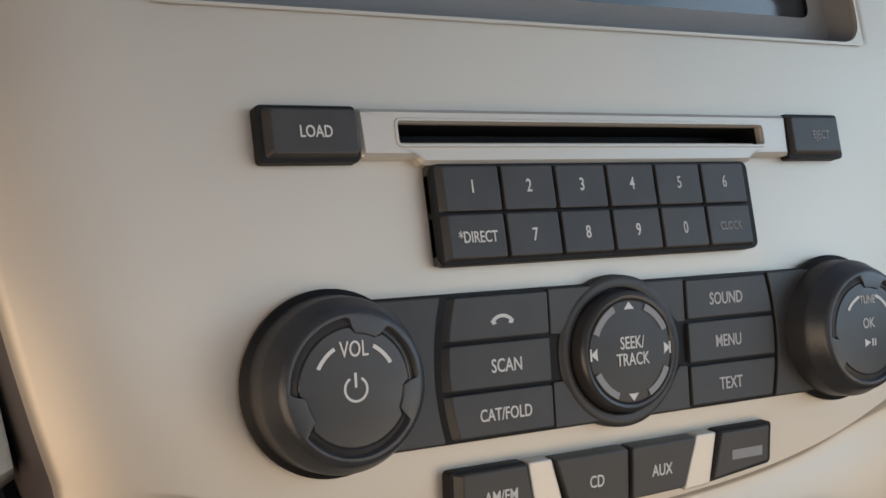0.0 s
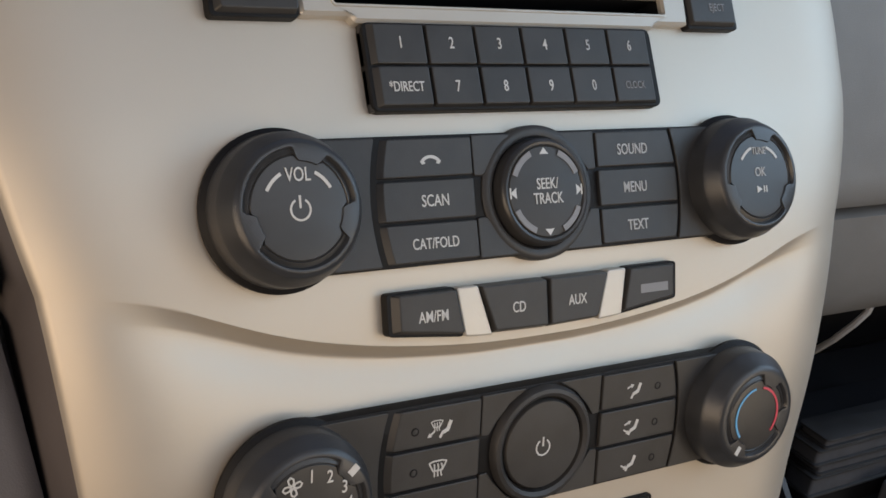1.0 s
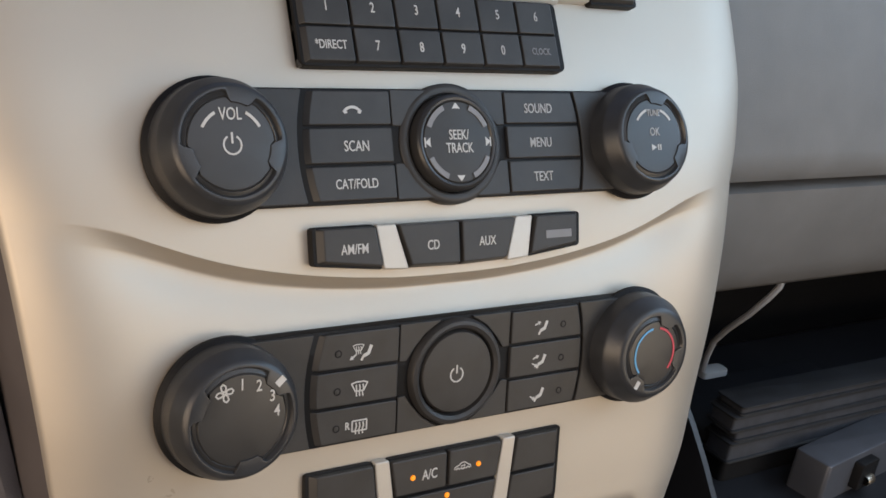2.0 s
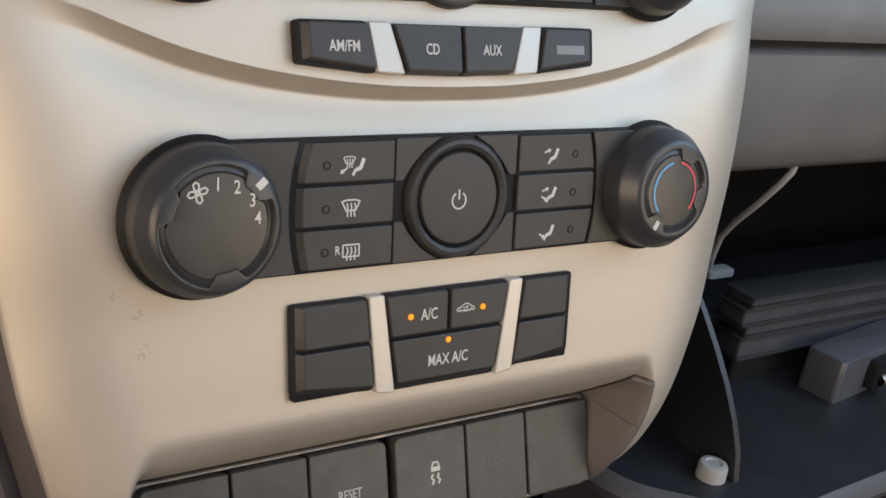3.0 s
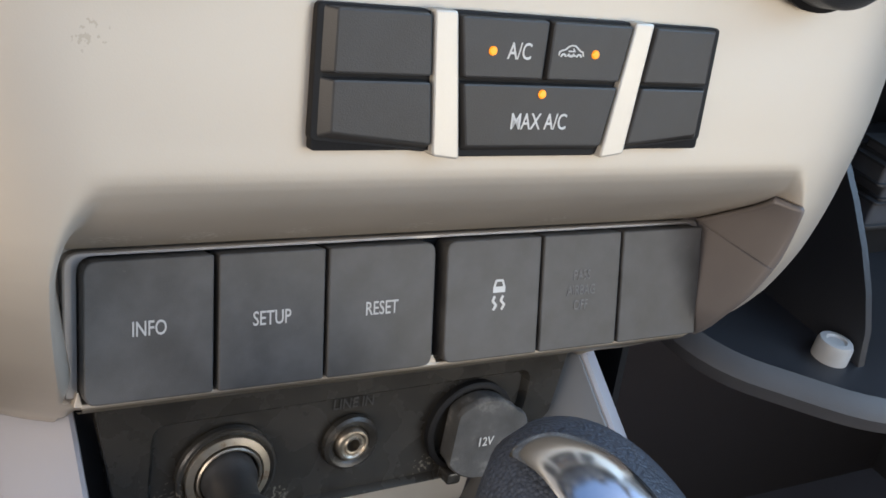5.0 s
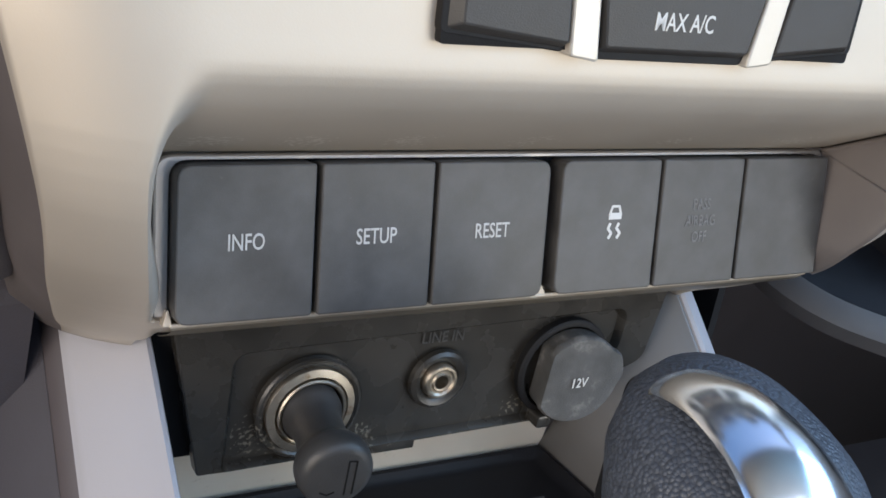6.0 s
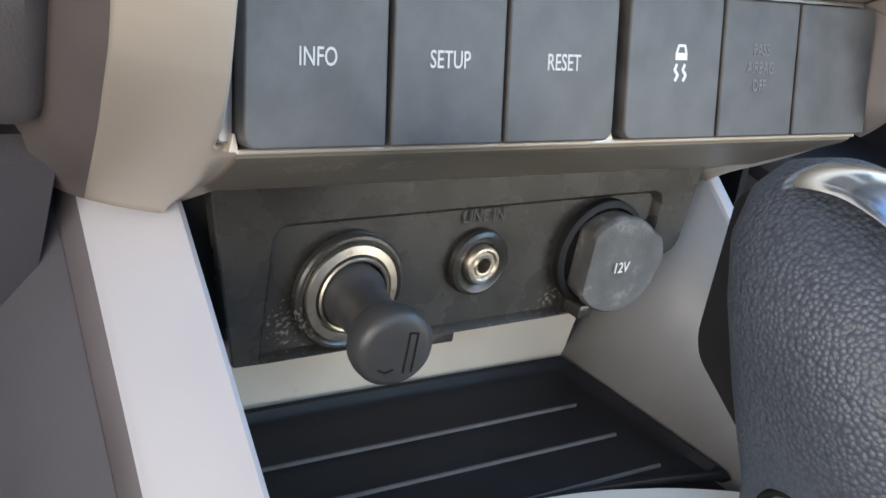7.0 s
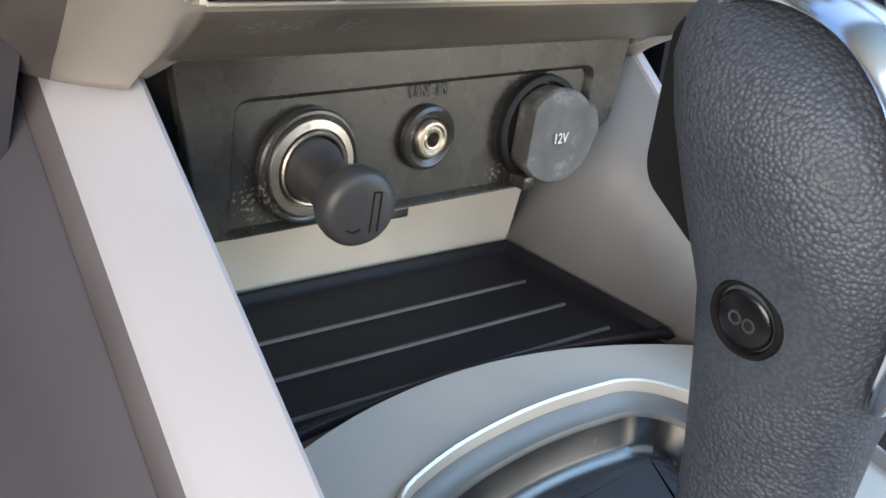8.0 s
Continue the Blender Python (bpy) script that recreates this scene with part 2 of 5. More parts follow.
def rounded(pts, r, n=4):
    """Corner-rounded copy of a polygon."""
    out, k = [], len(pts)
    rs = r if isinstance(r, (list, tuple)) else [r] * k
    for i in range(k):
        p, a, b = Vector(pts[i]), Vector(pts[i - 1]), Vector(pts[(i + 1) % k])
        da, db = (a - p), (b - p)
        q = min(rs[i], da.length * 0.49, db.length * 0.49)
        s, e = p + da.normalized() * q, p + db.normalized() * q
        for j in range(n + 1):
            t = j / n
            out.append(tuple((1 - t) ** 2 * s + 2 * t * (1 - t) * p + t * t * e))
    return out


def inset(pts, d):
    """Polygon offset inwards by d (counter-clockwise points)."""
    out, k = [], len(pts)
    for i in range(k):
        p, a, b = Vector(pts[i]), Vector(pts[i - 1]), Vector(pts[(i + 1) % k])
        u, v = (p - a).normalized(), (b - p).normalized()
        n = Vector((-u.y, u.x)) + Vector((-v.y, v.x))
        if n.length < 1e-6:
            n = Vector((-u.y, u.x))
        n.normalize()
        c = max(0.5, n.dot(Vector((-u.y, u.x))))
        out.append(tuple(p + n * (d / c)))
    return out


def loft(rings, close_start=True, close_end=True):
    """Skin over rings of equal length."""
    verts, faces, n = [], [], len(rings[0])
    for r in rings:
        verts += [tuple(p) for p in r]
    for k in range(len(rings) - 1):
        for i in range(n):
            j = (i + 1) % n
            faces.append((k * n + i, k * n + j, (k + 1) * n + j, (k + 1) * n + i))
    if close_start:
        faces.append(tuple(reversed(range(n))))
    if close_end:
        faces.append(tuple(range((len(rings) - 1) * n, len(rings) * n)))
    return verts, faces


def prism(pts, w0, w1, bevel=0.0005, r=0.001, top=None, n=4):
    """Rounded slab from w0 to w1 with a softened front edge. top: another outline for the front face."""
    r = [max(q, bevel * 1.9) for q in r] if isinstance(r, (list, tuple)) else max(r, bevel * 1.9)
    base = rounded(pts, r, n)
    front = rounded(top, r, n) if top else base
    rings = [[(*p, w0) for p in base]]
    if top:
        rings.append([(*p, w0 + (w1 - w0) * 0.35) for p in base])
        rings.append([(*p, w1 - bevel * 0.4) for p in front])
        rings.append([(*p, w1) for p in inset(front, bevel)])
    else:
        rings.append([(*p, w1 - bevel) for p in base])
        rings.append([(*p, w1 - bevel * 0.3) for p in inset(base, bevel * 0.3)])
        rings.append([(*p, w1) for p in inset(base, bevel)])
    return loft(rings)


def rect(x0, v0, x1, v1):
    return [(x0, v0), (x1, v0), (x1, v1), (x0, v1)]


def lathe(profile, n=56, radius=None, closed_top=True):
    """Turned body: profile of (r, w); radius(r, w, angle) may reshape it."""
    rings = []
    for r, w in profile:
        rings.append([((radius(r, w, 2 * math.pi * i / n) if radius else r) * math.cos(2 * math.pi * i / n),
                       (radius(r, w, 2 * math.pi * i / n) if radius else r) * math.sin(2 * math.pi * i / n), w) for i in range(n)])
    return loft(rings, False, closed_top)


def tube(points, r, n=8):
    rings = []
    pts = [Vector(p) for p in points]
    for i, p in enumerate(pts):
        d = (pts[min(i + 1, len(pts) - 1)] - pts[max(i - 1, 0)]).normalized()
        a = d.orthogonal().normalized() if i == 0 else (a - d * a.dot(d)).normalized()
        b = d.cross(a)
        rings.append([p + a * r * math.cos(2 * math.pi * k / n) + b * r * math.sin(2 * math.pi * k / n) for k in range(n)])
    return loft(rings)


def arc_band(r0, r1, a0, a1, w, n=24, thick=0.00012):
    """Flat curved bar on a face, angles in degrees, counter-clockwise from the right."""
    inner = [(r0 * math.cos(radians(a0 + (a1 - a0) * i / n)), r0 * math.sin(radians(a0 + (a1 - a0) * i / n))) for i in range(n + 1)]
    outer = [(r1 * math.cos(radians(a0 + (a1 - a0) * i / n)), r1 * math.sin(radians(a0 + (a1 - a0) * i / n))) for i in range(n + 1)]
    verts = [(*p, w) for p in inner + outer] + [(*p, w + thick) for p in inner + outer]
    faces, k = [], 2 * (n + 1)
    for i in range(n):
        o = n + 1
        faces.append((k + i, k + i + 1, k + o + i + 1, k + o + i))
        faces.append((i, i + 1, k + i + 1, k + i))
        faces.append((o + i, o + i + 1, k + o + i + 1, k + o + i))
    return verts, faces


def flat(pts, w, thick=0.00012):
    return loft([[(*p, w) for p in pts], [(*p, w + thick) for p in pts]])


def bar(a, b, width, w, thick=0.00012):
    a, b = Vector(a), Vector(b)
    d = (b - a).normalized() * (width / 2)
    n = Vector((-d.y, d.x))
    return flat([tuple(a - n - d * 0.3), tuple(b - n + d * 0.3), tuple(b + n + d * 0.3), tuple(a + n - d * 0.3)], w, thick)


def legend(text, x, v, w, height, parent, mat=None, squeeze=0.78, name="legend", bold=0.0):
    """Printed or raised letters centred at (x, v) on a face at height w."""
    cu = bpy.data.curves.new(name, "FONT")
    cu.body, cu.align_x, cu.align_y, cu.size, cu.resolution_u = text, "CENTER", "CENTER", height / 0.7, 3
    cu.extrude, cu.offset = 0.00008, bold or height * 0.007
    tmp = bpy.data.objects.new(name, cu)
    me = bpy.data.meshes.new_from_object(tmp)
    bpy.data.objects.remove(tmp)
    bpy.data.curves.remove(cu)
    me.name = name
    me.transform(Matrix.Translation((x, v, w + 0.00008)) @ Matrix.Diagonal((squeeze, 1, 1, 1)))
    me.materials.clear()
    me.materials.append(mat or PRINT)
    ob = new(name, me)
    ob.parent = parent
    return ob


def surface_frame(x, y, z, slope):
    """Frame on a face that leans back: u to the right, v up the face, w out of it."""
    k = math.hypot(1, slope)
    m = Matrix(((1, 0, 0, x), (0, slope / k, -1 / k, y), (0, 1 / k, slope / k, z), (0, 0, 0, 1)))
    return m


def lerp_table(table, z):
    if z <= table[0][0]:
        return table[0][1]
    for (a, p), (b, q) in zip(table, table[1:]):
        if z <= b:
            t = (z - a) / (b - a)
            return p + (q - p) * t
    return table[-1][1]


def smooth_table(table, z, h=0.006):
    return sum(lerp_table(table, z + h * k) for k in (-1, -0.5, 0, 0.5, 1)) / 5


def step(a, b, x):
    t = min(1, max(0, (x - a) / (b - a)))
    return t * t * (3 - 2 * t)

# ---- centre fascia ----
PROFILE = [(0.515, 0.0225), (0.52, 0.0150), (0.53, 0.0030), (0.545, -0.0120), (0.56, -0.0235), (0.575, -0.0290), (0.59, -0.0298), (0.605, -0.0272),
           (0.62, -0.0240), (0.6457, -0.0182), (0.66, -0.0162), (0.675, -0.0135), (0.69, -0.0098), (0.703, -0.0062), (0.7114, -0.0036), (0.7233, 0.0008),
           (0.737, 0.0060), (0.748, 0.0112), (0.764, 0.0196), (0.7715, 0.0243), (0.793, 0.0388), (0.8035, 0.0460), (0.83, 0.0640), (0.9, 0.1150)]
RECESS = [(0.515, 0.0255), (0.522, 0.0165), (0.53, 0.0065), (0.54, -0.0052), (0.5465, -0.0128), (0.5488, -0.0136), (0.5494, -0.0090), (0.5796, 0.0030), (0.5799, 0.0005)]
BROW = [(0.570, 0.0150), (0.5799, 0.0006), (0.585, -0.0050), (0.590, -0.0112), (0.595, -0.0172), (0.599, -0.0214), (0.603, -0.0244), (0.607, -0.0260), (0.612, -0.0262), (0.618, -0.0248)]
HALF = [(0.515, 0.0990), (0.535, 0.1070), (0.56, 0.1145), (0.58, 0.1180), (0.6, 0.1230), (0.62, 0.1285), (0.64, 0.1332), (0.66, 0.1370), (0.68, 0.1410), (0.7, 0.1450), (0.72, 0.1495), (0.74, 0.1535), (0.76, 0.1570), (0.8, 0.1610), (0.9, 0.1620)]
BACK = [(0.515, 0.010), (0.55, 0.012), (0.587, 0.010), (0.62, 0.008), (0.9, 0.008)]
WALL = [(0.515, 0.0835), (0.5207, 0.0845), (0.5338, 0.0871), (0.5456, 0.0915), (0.5513, 0.0933), (0.5648, 0.0970), (0.576, 0.0994), (0.586, 0.1010), (0.595, 0.1014), (0.601, 0.1003), (0.607, 0.0985), (0.62, 0.0965), (0.9, 0.0965)]
CREASE = [(0.0, 0.7056), (0.02, 0.7058), (0.0426, 0.7076), (0.055, 0.7092), (0.068, 0.7113), (0.083, 0.7146), (0.096, 0.7188), (0.107, 0.7228), (0.117, 0.7266), (0.13, 0.7288), (0.16, 0.7290)]


def ease(d, width):
    """Crisp start, soft end."""
    s = min(1, max(0, d / width))
    return 1 - (1 - s) ** 2


def wall_x(z, x):
    """Half width of the switch recess; a little narrower towards the passenger."""
    return smooth_table(WALL, z, 0.005) - (0.0030 if x > 0 else 0.0) * step(0.545, 0.56, z)


def fascia_y(x, z, h=None):
    a = abs(x)
    y = smooth_table(PROFILE, z, 0.008)
    zc = smooth_table(CREASE, a, 0.008)
    amp = 1 - step(0.092, 0.136, a)
    under = zc - z
    if under > -0.004:
        y += 0.0074 * amp * ease(under + 0.0008, 0.0076 + 0.035 * a) * math.exp(-max(0, under - 0.0050) / 0.013)
    if z < 0.618:
        m = 1 - step(-0.0020 - (0.0035 if x < 0 else 0.0012) * step(0.548, 0.556, z), 0.0020, a - wall_x(z, x))
        yr = smooth_table(BROW, z, 0.004) if z > 0.5797 else lerp_table(RECESS, z)
        y += (yr - y) * m * step(0.618, 0.6065, z)
    h = h or smooth_table(HALF, z)
    f = max(0, (a - (h - 0.034)) / 0.034)
    return y + smooth_table(BACK, z) * f ** 2.6


def build_fascia():
    holes = [(-0.0615, 0.0615, 0.7962, 0.8012), (-0.1175, 0.1175, 0.8242, 0.90), (-0.0795, 0.0795, 0.50, 0.5265)]
    zs = sorted(set([round(0.516 + 0.002 * i, 4) for i in range(193)] + [round(0.7002 + 0.0005 * i, 4) for i in range(20)] + [round(0.5275 + 0.001 * i, 4) for i in range(86)] + [0.7962, 0.8012, 0.8242, 0.5265, 0.5479, 0.5488, 0.5491, 0.5494, 0.5796, 0.5799, 0.5802]))
    half_xs = [0.002 * i for i in range(40)] + [0.0615, 0.0795, 0.0815, 0.0835, 0.0855, 0.0875, 0.0895, 0.0915, 0.0935, 0.0947] + [0.0957 + 0.0006 * i for i in range(15)] + [0.1050, 0.106]
    half_xs = [x for x in half_xs if abs(x - 0.0615) > 0.0006 or x == 0.0615]
    xs = sorted(set([round(-x, 5) for x in half_xs] + [round(x, 5) for x in half_xs]))
    outer = 14
    verts, faces, cheek, cols = [], [], [], 2 * outer + len(xs)
    for z in zs:
        h = smooth_table(HALF, z)
        xm = min(0.106, h - 0.008)
        inner_xs = []
        for x in xs:
            a, e = abs(x), wall_x(z, x)
            d = min(0.006, (e - 0.0795) * 0.8)
            # columns run along the sides of the switch recess
            if a > 0.0957:
                a = e - d + (a - 0.0957) * (d + 0.0024) / 0.0084 if a < 0.10412 else e + 0.0024 + (a - 0.1041) * (xm - e - 0.0024) / 0.0019
            elif a > 0.0795:
                a = 0.0795 + (a - 0.0795) * (e - d - 0.0795) / 0.0162
            inner_xs.append(math.copysign(a, x))
        row = [-h + (h - xm) * i / outer for i in range(outer)] + inner_xs + [xm + (h - xm) * (i + 1) / outer for i in range(outer)]
        for x in row:
            # rows bend so that they run along the crease
            zz = z + (smooth_table(CREASE, abs(x), 0.008) - 0.7056) * max(0, 1 - abs(z - 0.7056) / 0.085)
            verts.append((x, fascia_y(x, zz, h), zz))
    nz = len(zs)
    for j in range(nz - 1):
        zm = (zs[j] + zs[j + 1]) / 2
        for i in range(cols - 1):
            xm = (verts[j * cols + i][0] + verts[j * cols + i + 1][0]) / 2
            if any(a < xm < b and c < zm < d for a, b, c, d in holes):
                continue
            u = (xs[i - outer] + xs[i - outer + 1]) / 2 if outer <= i < outer + len(xs) - 1 else 0
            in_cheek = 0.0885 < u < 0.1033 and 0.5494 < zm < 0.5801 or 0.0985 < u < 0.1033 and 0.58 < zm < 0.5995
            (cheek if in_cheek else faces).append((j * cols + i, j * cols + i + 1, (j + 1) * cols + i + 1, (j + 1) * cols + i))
    edges = [[verts[j * cols + i] for j in range(nz)] for i in (0, cols - 1)]
    return verts, faces, cheek, edges


def side_return(edge, s):
    """Side of the fascia, running back from its rounded edge into the dash."""
    verts, faces, n = [], [], len(edge)
    for x, y, z in edge:
        foot = 0.0045 * (1 - step(0.520, 0.546, z)) if s < 0 else 0.0
        verts += [(x, y, z), (x + s * (0.0016 + 0.3 * foot), y + 0.0030, z), (x + s * (0.0046 + foot), y + 0.012, z), (x + s * (0.0056 + foot), y + 0.030, z)]
    for j in range(n - 1):
        for k in range(3):
            faces.append((4 * j + k, 4 * j + 4 + k, 4 * j + 5 + k, 4 * j + 1 + k))
    return verts, faces


fascia = thing("dashboard_fascia", Matrix.Identity(4), "satin silver-painted plastic centre fascia with a curved crease", "dashboard panel", kind="structure")
def only_used(verts, faces):
    used = sorted({i for f in faces for i in f})
    place = {i: n for n, i in enumerate(used)}
    return [verts[i] for i in used], [tuple(place[i] for i in f) for f in faces]


skin_verts, skin_faces, cheek_faces, skin_edges = build_fascia()
skin = part("fascia_skin", only_used(skin_verts, skin_faces), SILVER, fascia)
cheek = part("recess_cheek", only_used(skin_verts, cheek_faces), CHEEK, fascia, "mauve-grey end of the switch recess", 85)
for side, edge in zip((-1, 1), skin_edges):
    part("side_return", side_return(edge, side), RETURN, fascia, "mauve-grey side of the fascia")
for ob in (skin, cheek):
    shell = ob.modifiers.new("thickness", "SOLIDIFY")
    shell.thickness, shell.offset = 0.0022, -1.0



def lip_strip():
    """Worn strip under the switches, a shade proud of the skin behind it."""
    verts, faces, n, zs = [], [], 60, [0.5272 + (0.5487 - 0.5272) * i / 14 for i in range(15)]
    for j, z in enumerate(zs):
        for i in range(n + 1):
            e = smooth_table(WALL, z, 0.005) - 0.0022
            x = -e + 2 * e * i / n
            verts.append((x, lerp_table(RECESS, z) - 0.0007 + (0.0006 if j in (0, 14) else 0), z))
    for j in range(14):
        for i in range(n):
            k = j * (n + 1) + i
            faces.append((k, k + 1, k + n + 2, k + n + 1))
    return verts, faces


part("lower_strip", lip_strip(), LIP, fascia, "scuffed dark silver strip under the switches")

# display recess above the fascia controls
scr = thing("display_screen", surface_frame(0, 0.0598, 0.8242, 0.70), "dark glossy display set in a grey recess", "screen")
part("recess_frame", join(
    loft([[(x * 1.0, v, 0.0005) for x, v in rounded(rect(-0.1178, -0.0004, 0.1178, 0.09), 0.007)], [(x, v, -0.010) for x, v in rounded(rect(-0.115, 0.003, 0.115, 0.09), 0.006)],
          [(x, v, -0.0105) for x, v in rounded(rect(-0.108, 0.0125, 0.108, 0.088), 0.004)]], False, False)), DASH, scr)
flange_in = rounded(rect(-0.1172, 0.0002, 0.1172, 0.0895), 0.009, 8)


def on_rect(p):
    """The nearest corner-aligned point on the outer rectangle."""
    x, v = p
    return (math.copysign(0.1182, x) if abs(x) > 0.1082 else x, -0.0008 if v < 0.009 else 0.0905 if v > 0.081 else v)


part("flange", loft([[(*on_rect(p), 0.0006) for p in flange_in], [(*p, 0.0006) for p in flange_in], [(*p, -0.001) for p in flange_in]], False, False), SILVER, scr, "silver edge of the recess")
part("glass", prism(rect(-0.1085, 0.0120, 0.1085, 0.0885), -0.016, -0.012, 0.0004, 0.003), GLASS, scr, "dark display glass")


# ---- controls ----
def turned(px, pv):
    return Matrix.Translation((px, pv, 0))


def tab_amount(a, notches):
    """1 on a finger tab of a dial, 0 between the tabs."""
    return max(1 - step(13, 19, abs((math.degrees(a) - c + 180) % 360 - 180)) for c in notches)


def knob(parent, x, v, radius=0.0215, height=0.0175, face=0.0148, notches=(50, 175, 290), label=""):
    """Turning dial: skirt, grip ring with three tabs, and a cap between the tabs."""
    k = new("knob")
    k.parent = parent
    k.matrix_local = turned(x, v)
    tagged(k, label)
    h = height
    c = max(radius - 0.0050, face + 0.0030)
    part("skirt", lathe([(radius + 0.0014, 0.0), (radius + 0.0014, 0.0012), (radius + 0.0004, 0.002), (radius, 0.0024)]), BASE, k)
    rim = lambda r, w, a: r - 0.0036 * tab_amount(a, notches) if r < face + 0.0024 else r
    part("grip_ring", lathe([(radius, 0.0022), (radius - 0.0004, h - 0.0066), (radius - 0.0006, h - 0.0058), (radius - 0.0011, h - 0.0050), (c + 0.0014, h - 0.0015), (c + 0.0008, h - 0.0007), (c, h - 0.0002), (face + 0.0026, h),
                             (face + 0.0021, h - 0.0001), (face + 0.0019, h - 0.0004), (face + 0.0014, h - 0.0014)], 120, rim, False), RUBBER, k, "soft black grip ring with three tabs")
    part("groove", lathe([(face + 0.0022, h - 0.0016), (face + 0.0008, h - 0.0009), (face + 0.0003, h - 0.0007), (face - 0.0004, h - 0.0014)], 64, None, False), GLOSS, k)
    cut = lambda r, w, a: min(r, face - 0.0016 * tab_amount(a, notches)) if r > face * 0.8 else r
    part("cap", lathe([(face, h - 0.0022), (face, h - 0.0010), (face - 0.0004, h - 0.0006), (face * 0.78, h - 0.0004), (0.0005, h - 0.0003)], 120, cut), GLOSS, k, "smooth black cap")
    return k, h - 0.0003


def key_base(parent, pts, grow=0.0004, w1=0.0013):
    """Dark collar round a key."""
    return part("key_base", prism(inset(pts, -grow), -0.002, w1, 0.0003, 0.0014), BASE, parent, "", 14)


def button(parent, pts, w1, bevel=0.0005, r=0.0008, top=None, mat=None, name="button", label=""):
    return part(name, prism(pts, -0.0015, w1, bevel, r, top), mat or BLACK, parent, label, 14)


def power_icon(parent, x, v, w, s):
    return part("power_symbol", moved(join(arc_band(s * 0.82, s, 120, 420, 0), bar((0, s * 0.15), (0, s * 1.18), s * 0.2, 0)), Matrix.Translation((x, v, w))), PRINT, parent)


# radio strip
radio = thing("radio_control_panel", surface_frame(0, 0.01005, 0.7479, 0.49), "black radio control panel with dials and printed buttons", "car radio")
HV = 0.0180
part("backing", join(prism(rect(-0.084, -HV - 0.0005, 0.084, HV + 0.0005), -0.003, 0.0015, 0.0004, 0.001), moved(lathe([(0.0205, -0.003), (0.0205, 0.0012), (0.0201, 0.0015), (0.0005, 0.0015)]), turned(0, 0))), BASE, radio)
V = [HV, HV / 3 + 0.0001, -HV / 3 - 0.0001, -HV]


def column_end(v):
    return 0.0574 - 7.5 * (v + 0.001) ** 2


def column_key(parent, side, b, a):
    """One key of a side column; its outer end follows an arc and slopes off."""
    n = 5
    arc = [(column_end(b + (a - b) * i / n), b + (a - b) * i / n) for i in range(n + 1)]
    pts = [(0.0232, b)] + arc + [(0.0232, a)]
    cut = 0.0036 if side < 0 else 0.0014
    top = [(0.0235, b + 0.0003)] + [(x - cut, v + 0.0003 - 0.0006 * i / n) for i, (x, v) in enumerate(arc)] + [(0.0235, a - 0.0003)]
    pts, top = [(side * x, v) for x, v in pts], [(side * x, v) for x, v in top]
    if side < 0:
        pts, top = pts[::-1], top[::-1]
    return button(parent, pts, 0.0028, 0.0003, 0.0004, top)


def end_panel(parent, side, hv):
    n = 8
    arc = [(column_end(-hv + 2 * hv * i / n) + 0.0003, -hv + 2 * hv * i / n) for i in range(n + 1)]
    pts = [(0.081, hv), ] + arc[::-1] + [(0.081, -hv)]
    pts = [(side * x, v) for x, v in pts]
    return button(parent, pts if side > 0 else pts[::-1], 0.0024, 0.0003, 0.0004, name="end_panel")


for side, words in ((-1, ("", "SCAN", "CAT/FOLD")), (1, ("SOUND", "MENU", "TEXT"))):
    for i, word in enumerate(words):
        a, b = V[i] - 0.0003, V[i + 1] + 0.0003
        bt = column_key(radio, side, b, a)
        if word:
            legend(word, side * 0.0380 + (0.001 if word == "SCAN" else 0), (a + b) / 2 - 0.0004, 0.0028, 0.0034 if len(word) < 6 else 0.0031, bt, SOFT if side > 0 else PRINT, 0.74)
        else:
            part("phone_symbol", moved(join(arc_band(0.0038, 0.0050, 40, 140, 0), flat([(0.0022, 0.0018), (0.0036, 0.0014), (0.0044, 0.0028), (0.0030, 0.0032)], 0), flat([(-0.0044, 0.0028), (-0.0036, 0.0014), (-0.0022, 0.0018), (-0.0030, 0.0032)], 0)),
                                            Matrix.Translation((side * 0.0376, (a + b) / 2 - 0.0030, 0.0028)) @ Matrix.Diagonal((0.80, 0.72, 1, 1))), PRINT, bt)
for side in (-1, 1):
    for up in (1, -1):
        q = [(side * 0.0228, up * HV), (side * 0.0228, up * 0.0062), (side * 0.0196, up * 0.0060), (side * 0.0168, up * 0.0100), (side * 0.0120, up * 0.0150), (side * 0.0060, up * HV)]
        if side * up > 0:
            q = q[::-1]
        button(radio, q, 0.0024, 0.0003, 0.0003, name="corner_panel")
    end_panel(radio, side, HV)
seek = new("seek_button")
seek.parent = radio
part("surround", lathe([(0.0206, -0.001), (0.0204, 0.0020), (0.0196, 0.0026), (0.0185, 0.0029), (0.0172, 0.0025), (0.0166, 0.0014)], 64, None, False), BLACK, seek)
part("ring", lathe([(0.0164, 0.0), (0.0162, 0.0052), (0.0157, 0.0062), (0.0149, 0.0066), (0.0142, 0.0064), (0.0138, 0.0058)], 64, None, False), GLOSS, seek)
part("cap", lathe([(0.0140, 0.0056), (0.0134, 0.0062), (0.0085, 0.0067), (0.0005, 0.0069)], 64), BLACK, seek)
legend("SEEK/", 0.0, 0.0022, 0.0069, 0.0033, seek, squeeze=0.72)
legend("TRACK", 0.0, -0.0022, 0.0069, 0.0033, seek, squeeze=0.72)
